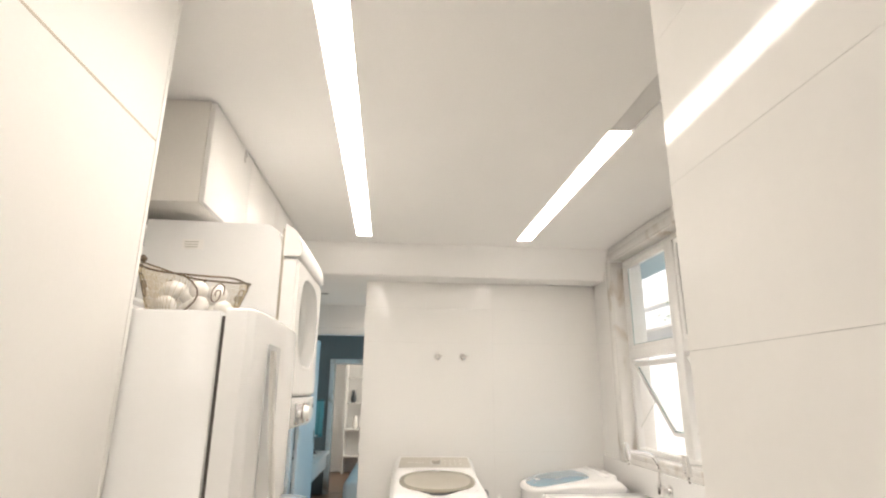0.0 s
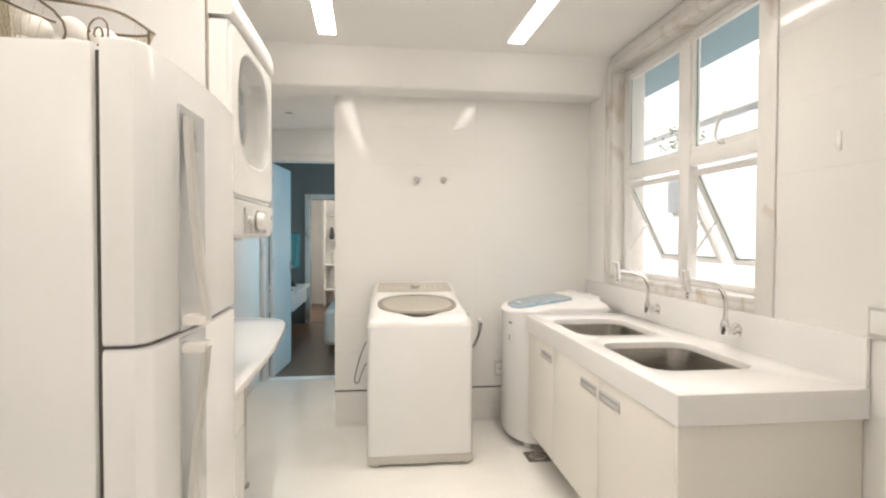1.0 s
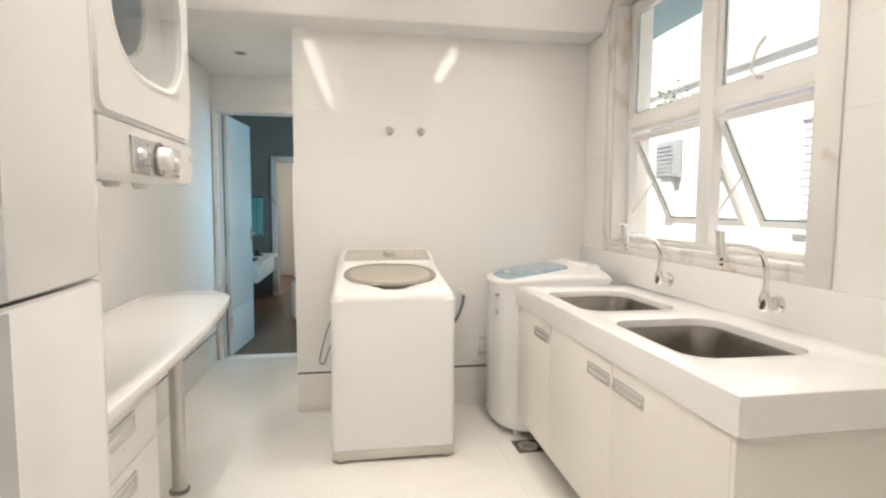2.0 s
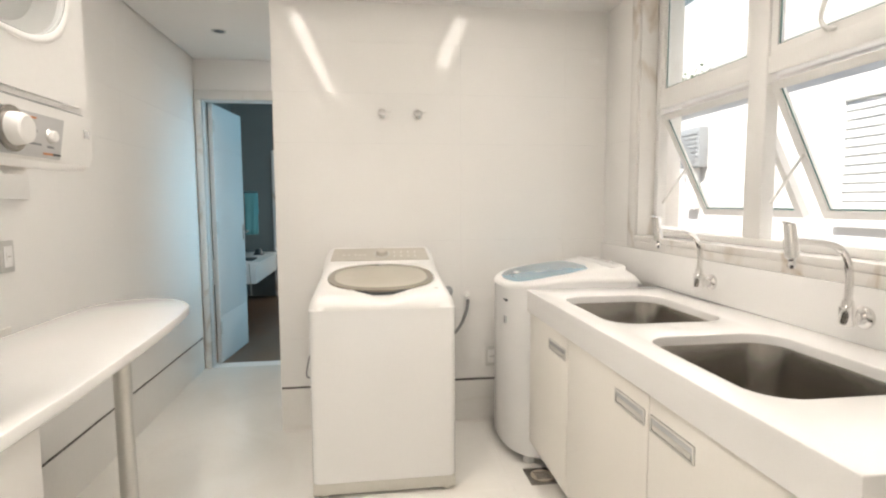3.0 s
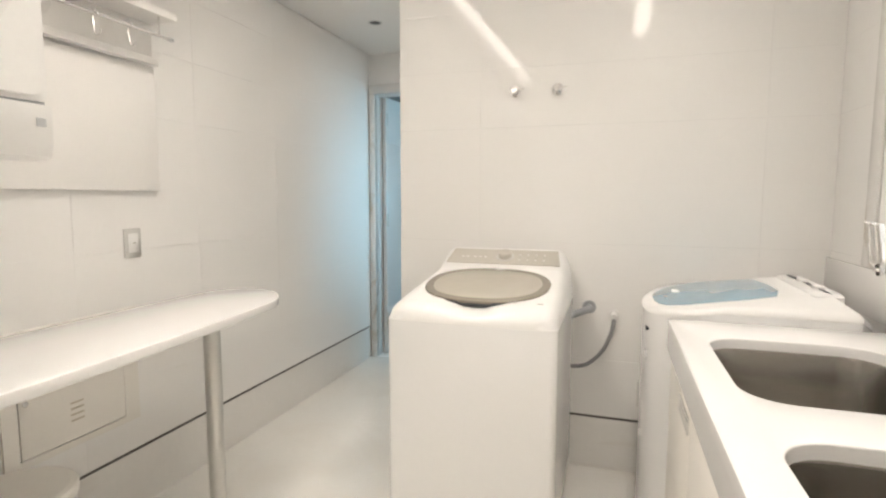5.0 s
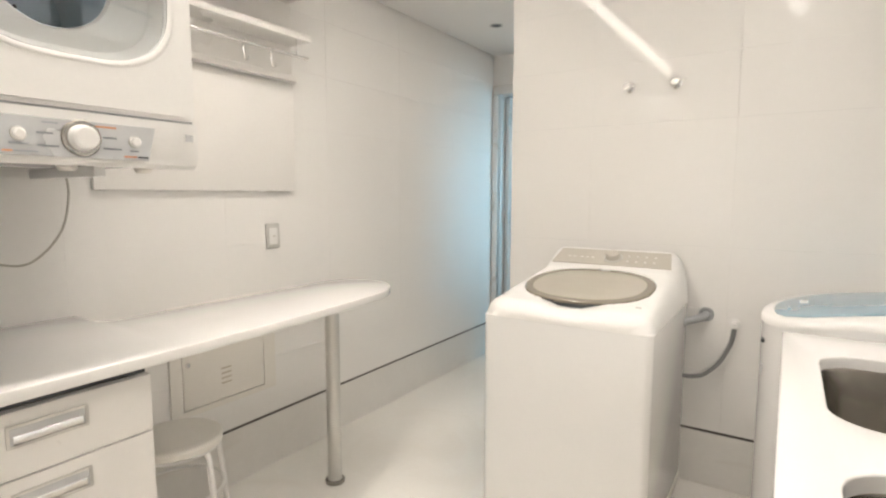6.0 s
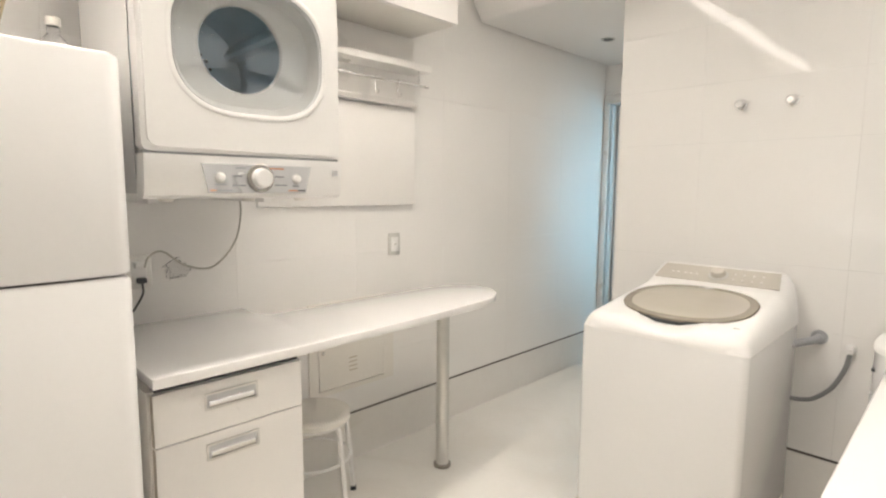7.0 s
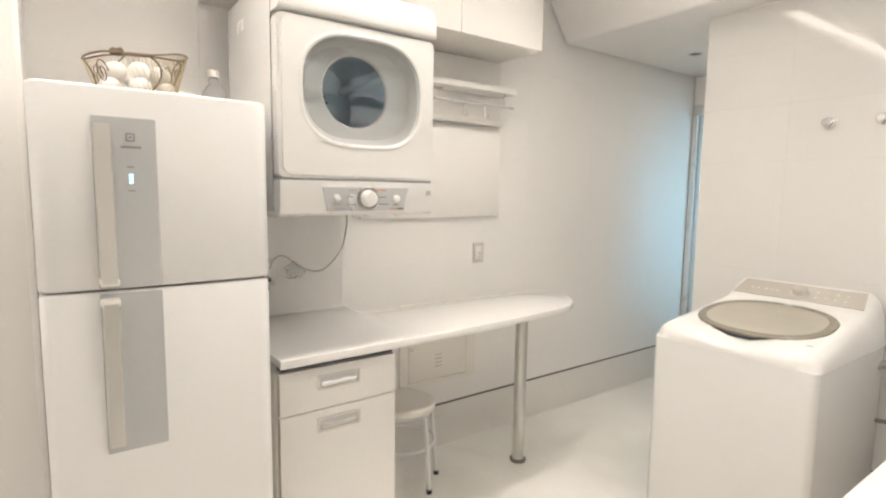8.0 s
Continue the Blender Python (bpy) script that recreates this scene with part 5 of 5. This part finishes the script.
def sink(b):
    x0, x1, y0, y1 = b
    t = thing("sink", (0.5 * (x0 + x1), 0.5 * (y0 + y1), 0.65), "deep brushed steel sink set under the counter", "sink", "sinks in the counter")
    rows = [(-0.012, 0.8685, 0.10), (-0.004, 0.8685, 0.098), (-0.002, 0.862, 0.097), (0.006, 0.70, 0.09), (0.014, 0.675, 0.075), (0.034, 0.658, 0.06), (0.07, 0.654, 0.05), (0.15, 0.651, 0.03)]
    bm = bmesh.new()
    inner = [[(x, y, z) for x, y in rr(x0 + d, x1 - d, y0 + d, y1 - d, r, 8)] for d, z, r in rows]
    loft(bm, inner, False, True)
    o = part("bowl", bm, M_STEEL, t, "brushed steel bowl")
    solid = o.modifiers.new("thickness", "SOLIDIFY")
    solid.thickness, solid.offset = 0.0015, -1
    cx, cy = 0.5 * (x0 + x1), 0.5 * (y0 + y1)
    disc("drain", (cx, cy, 0.6505), (cx, cy, 0.655), [(0, 0.055), (0.6, 0.055), (1, 0.048)], M_CHROME, t, "", 24)
    disc("strainer", (cx, cy, 0.6548), (cx, cy, 0.6562), [(0, 0.034), (1, 0.03)], M_DARK, t, "", 20)


for b in SINKS:
    sink(b)


def tap(y):
    z, w = 0.982, RIGHT - 0.018
    t = thing("tap", (w, y, z), "chrome wall tap with a curved spout over the sink", "tap", "taps over the sinks")
    disc("rosette", (w, y, z), (w - 0.014, y, z), [(0, 0.032), (0.6, 0.031), (1, 0.022)], M_CHROME, t)
    disc("inlet", (w - 0.01, y, z), (w - 0.055, y, z), [(0, 0.014), (0.5, 0.014), (0.55, 0.019), (1, 0.019)], M_CHROME, t)
    disc("elbow", (w - 0.058, y, z - 0.022), (w - 0.058, y, z + 0.05), [(0, 0.017), (0.1, 0.021), (0.75, 0.021), (0.8, 0.015), (1, 0.015)], M_CHROME, t)
    x = w - 0.058
    pipe("spout", [(x, y, z + 0.04), (x, y, z + 0.11), (x - 0.008, y, z + 0.155), (x - 0.035, y, z + 0.195), (x - 0.08, y, z + 0.212), (x - 0.13, y, z + 0.218), (x - 0.175, y, z + 0.222)], 0.0105, M_CHROME, t, "curved chrome spout")
    hx = x - 0.185
    disc("valve_body", (hx + 0.004, y, z + 0.165), (hx - 0.008, y, z + 0.268), [(0, 0.010), (0.06, 0.012), (0.10, 0.018), (0.55, 0.019), (0.6, 0.016), (0.95, 0.016), (1, 0.013)], M_CHROME, t)
    disc("aerator", (hx + 0.006, y, z + 0.145), (hx + 0.004, y, z + 0.166), [(0, 0.009), (0.5, 0.012), (1, 0.008)], M_CHROME, t, "", 14)
    pipe("lever", [(hx - 0.008, y, z + 0.268), (hx - 0.03, y, z + 0.272)], 0.004, M_CHROME, t, "", False, 8)


for y in (2.332, 3.014):
    tap(y)


def base_unit(y0, y1, handles, side):
    t = thing("base_cabinet", (1.38, 0.5 * (y0 + y1), 0.165), "white wall-hung base cabinet with inset metal handles", "cabinet", "cabinets under the sinks")
    for nm, b in (("side_panel", (1.055, 1.69, y0 + 0.001, y0 + 0.019, 0.165, 0.798)), ("side_panel", (1.055, 1.69, y1 - 0.019, y1 - 0.001, 0.165, 0.798)),
                  ("bottom_panel", (1.055, 1.69, y0 + 0.02, y1 - 0.02, 0.165, 0.183)), ("back_panel", (1.675, 1.69, y0 + 0.02, y1 - 0.02, 0.184, 0.60))):
        block(nm, b, M_LAMINATE, t, "", 0.001)
    if side:
        block("end_panel", (1.035, 1.69, y0 - 0.018, y0, 0.165, 0.798), M_LAMINATE, t, "cream end panel", 0.0015)
    n = len(handles)
    w = (y1 - y0) / n
    for i, (h0, h1) in enumerate(handles):
        d = block("door", (1.035, 1.054, y0 + i * w + 0.0015, y0 + (i + 1) * w - 0.0015, 0.167, 0.792), M_LAMINATE, t, "plain cream door", 0.0015)
        inset_handle(1.035, h0, h1, 0.695, 0.742, -1, d, M_HANDLE)


base_unit(1.74, 2.934, [(2.127, 2.325), (2.353, 2.533)], True)
base_unit(2.936, 3.42, [(2.955, 3.146)], False)

# ---- bedroom beyond the corridor ----
t = thing("floating_desk", (-1.35, 7.9, 0.45), "cream wall-hung desk with small things on it in the dim bedroom", "desk")
block("desk_top", (-1.6, -1.0, 7.4, 8.75, 0.60, 0.64), M_LACQUER, t)
block("drawer_box", (-1.6, -1.05, 7.4, 8.75, 0.38, 0.599), M_LACQUER, t)
pipe("hanging_cord", [(-1.12, 7.38, 0.62), (-1.11, 7.37, 0.45), (-1.10, 7.37, 0.25)], 0.006, M_CABLE, t)
t = thing("desk_lamp", (-1.2, 8.3, 0.64), "small dark object standing on the desk", "lamp")
disc("lamp_base", (-1.2, 8.3, 0.64), (-1.2, 8.3, 0.72), [(0, 0.07), (0.3, 0.05), (1, 0.03)], M_DARK, t)
t = thing("tray", (-1.25, 7.6, 0.64), "flat dark tray on the desk", "tray")
block("tray_body", (-1.38, -1.1, 7.5, 7.75, 0.64, 0.66), M_DARK, t, "", 0.006)
t = thing("towel_rail", (-1.3, 6.76, 1.43), "thin dark towel bar standing out from the bedroom wall", "towel rail")
pipe("bar", [(-1.6, 6.76, 1.43), (-0.86, 6.76, 1.43)], 0.008, M_DARK, t, "", False, 8)
t = thing("towel", (-0.94, 6.75, 1.0), "teal towel hanging folded over the bar", "towel")
bm = bmesh.new()
rows = []
for k in range(13):
    z = 1.442 - abs(k - 4) * 0.056 if k >= 4 else 1.442 - (4 - k) * 0.06
    side = 0.014 if k < 4 else (-0.014 if k > 4 else 0)
    rows.append([(-1.0 + 0.013 * i, 6.76 + side + 0.006 * math.sin(i * 1.3 + k * 0.25) * min(1, abs(k - 4) / 3), z) for i in range(11)])
vs = [[bm.verts.new(p) for p in r] for r in rows]
for p, q in zip(vs, vs[1:]):
    for i in range(10):
        bm.faces.new((p[i], p[i + 1], q[i + 1], q[i]))
cloth = part("cloth", bm, M_TOWEL, t)
thick = cloth.modifiers.new("thickness", "SOLIDIFY")
thick.thickness = 0.004
t = thing("bed", (0.1, 7.2, 0), "bed with a white sheet hanging over its side", "bed")
block("bed_base", (-0.50, 1.4, 6.6, 8.4, 0.0, 0.28), M_WOOD, t, "", 0.01)
block("mattress", (-0.56, 1.45, 6.5, 8.45, 0.10, 0.52), M_FABRIC, t, "white sheet", 0.06, 4)
t = thing("shelf_unit", (-0.5, 11.0, 0), "cream shelves with things on them in the bright room", "shelf")
for x in (-1.0, -0.2):
    block("upright", (x - 0.02, x + 0.02, 10.85, 11.18, 0, 2.3), M_LACQUER, t)
for z in (0.3, 0.8, 1.3, 1.8):
    block("board", (-0.98, -0.22, 10.85, 11.18, z, z + 0.03), M_LACQUER, t)
for x, z, m in ((-0.85, 1.33, M_DARK), (-0.6, 1.33, M_EDGE), (-0.45, 0.83, M_DARK), (-0.8, 0.83, M_LAMINATE)):
    v = thing("vase", (x, 10.98, z), "small dark vase on a cream shelf" if m is M_DARK else "small pale vase on a cream shelf", "vase")
    disc("vase_body", (x, 10.98, z), (x, 10.98, z + 0.24), [(0, 0.04), (0.3, 0.06), (0.7, 0.04), (1, 0.03)], m, v)

# ---- tiles ----
TILES = {}


def tile(parent, axis, face, sign, u0, u1, z0, z1, material=None, name="tile"):
    """One glazed tile: axis 'x', 'y' or 'z' of its normal, face its front plane, sign the way it looks."""
    material = material or M_TILE
    g, c, d = 0.0002, 0.0003, SKIN - 0.001
    w, h = round(u1 - u0 - 2 * g, 4), round(z1 - z0 - 2 * g, 4)
    key = (axis, sign, w, h, material.name)
    if key not in TILES:
        bm = bmesh.new()
        rings = [[(0, 0, -d), (w, 0, -d), (w, h, -d), (0, h, -d)], [(0, 0, -c), (w, 0, -c), (w, h, -c), (0, h, -c)], [(c, c, 0), (w - c, c, 0), (w - c, h - c, 0), (c, h - c, 0)]]
        put = {"x": lambda p: (sign * p[2], p[0], p[1]), "y": lambda p: (p[0], sign * p[2], p[1]), "z": lambda p: (p[0], p[1], sign * p[2])}[axis]
        loft(bm, [[put(p) for p in r] for r in rings], False, True)
        bmesh.ops.recalc_face_normals(bm, faces=bm.faces)
        me = bpy.data.meshes.new(name)
        bm.to_mesh(me)
        bm.free()
        me.materials.append(material)
        n = {"x": 0, "y": 1, "z": 2}[axis]
        top = max(me.polygons, key=lambda p: p.area)
        if top.normal[n] * sign < 0:
            me.flip_normals()
        TILES[key] = me
    ob = new(name, TILES[key])
    ob.parent = parent
    ob.location = {"x": (face, u0 + g, z0 + g), "y": (u0 + g, face, z0 + g), "z": (u0 + g, z0 + g, face)}[axis]


def minus(cell, hole):
    a0, a1, b0, b1 = cell
    h0, h1, k0, k1 = hole
    if a1 <= h0 or a0 >= h1 or b1 <= k0 or b0 >= k1:
        return [cell]
    out = []
    if a0 < h0:
        out.append((a0, h0, b0, b1))
    if a1 > h1:
        out.append((h1, a1, b0, b1))
    m0, m1 = max(a0, h0), min(a1, h1)
    if b0 < k0:
        out.append((m0, m1, b0, k0))
    if b1 > k1:
        out.append((m0, m1, k1, b1))
    return out


def clad(parent, axis, face, sign, u0, u1, v0, v1, du, dv, start, holes=(), material=None, name="tile", stagger=0.0):
    v, row = v0, 0
    while v < v1 - 0.004:
        ve = min(v + dv, v1)
        u = start - du * math.ceil((start - u0) / du) - stagger * du * (row % 2)
        while u < u1 - 0.004:
            cells = [(max(u, u0), min(u + du, u1), v, ve)]
            for h in holes:
                cells = [q for c in cells for q in minus(c, h)]
            for c in cells:
                if c[1] - c[0] > 0.008 and c[3] - c[2] > 0.008:
                    tile(parent, axis, face, sign, *c, material, name)
            u += du
        v, row = ve, row + 1


ROW = 0.277
clad(wall_left, "x", LEFT, 1, BACK, END - 0.002, 0.262, 2.70, 0.62, ROW, 2.30, (), M_TILESATIN)
clad(wall_left, "x", LEFT + 0.001, 1, BACK, END - 0.024, 0.0, 0.250, 1.24, 0.250, 2.30, (), M_PLINTH, "skirting_slab")
clad(wall_partition, "y", FRONT, -1, POST, RIGHT, 0.262, 2.70, 0.62, ROW, 0.195)
clad(wall_partition, "y", FRONT - 0.001, -1, POST, RIGHT, 0.0, 0.250, 1.24, 0.250, 0.40, (), M_PLINTH, "skirting_slab")
clad(wall_partition, "x", POST, -1, FRONT, FRONT + 0.14, 0.0, 2.70, 0.62, ROW, FRONT)
clad(wall_right, "x", RIGHT, -1, BACK_R, FRONT, 0.262 - ROW, 2.70, 0.62, ROW, 1.60, [(WIN_Y0, WIN_Y1, WIN_Z0, WIN_Z1)])
clad(wall_hall_left, "x", HALL_L, 1, 0.0, BACK, 0.002, 2.70, 1.8, 2.178, BACK, (), M_PANEL, "wall_panel")
clad(wall_hall_right, "x", HALL_R, -1, -0.25, BACK_R, 0.209 - ROW, 2.70, 0.62, ROW, BACK_R)
for nm, b, w in (("shadow_gap", (LEFT - 0.0035, LEFT - 0.001, BACK, END - 0.03, 0.2505, 0.2615), wall_left), ("shadow_gap", (POST, RIGHT, FRONT + 0.001, FRONT + 0.0035, 0.2505, 0.2615), wall_partition)):
    block(nm, b, M_DARKGAP, w, "", 0)
clad(floor, "z", 0.0, 1, LEFT, RIGHT, -0.3, END + 0.06, 0.90, 0.90, 0.93, (), M_FLOOR, "floor_tile")
block("panel_joint", (HALL_L - 0.003, HALL_L + 0.0006, 0.02, BACK - 0.014, 2.177, 2.183), M_EDGE, wall_hall_left, "brown joint between the panels", 0)
block("corner_trim", (HALL_L - 0.014, HALL_L + 0.003, BACK - 0.013, BACK + 0.003, 0, CEIL), M_PANEL, wall_hall_left, "", 0.002)
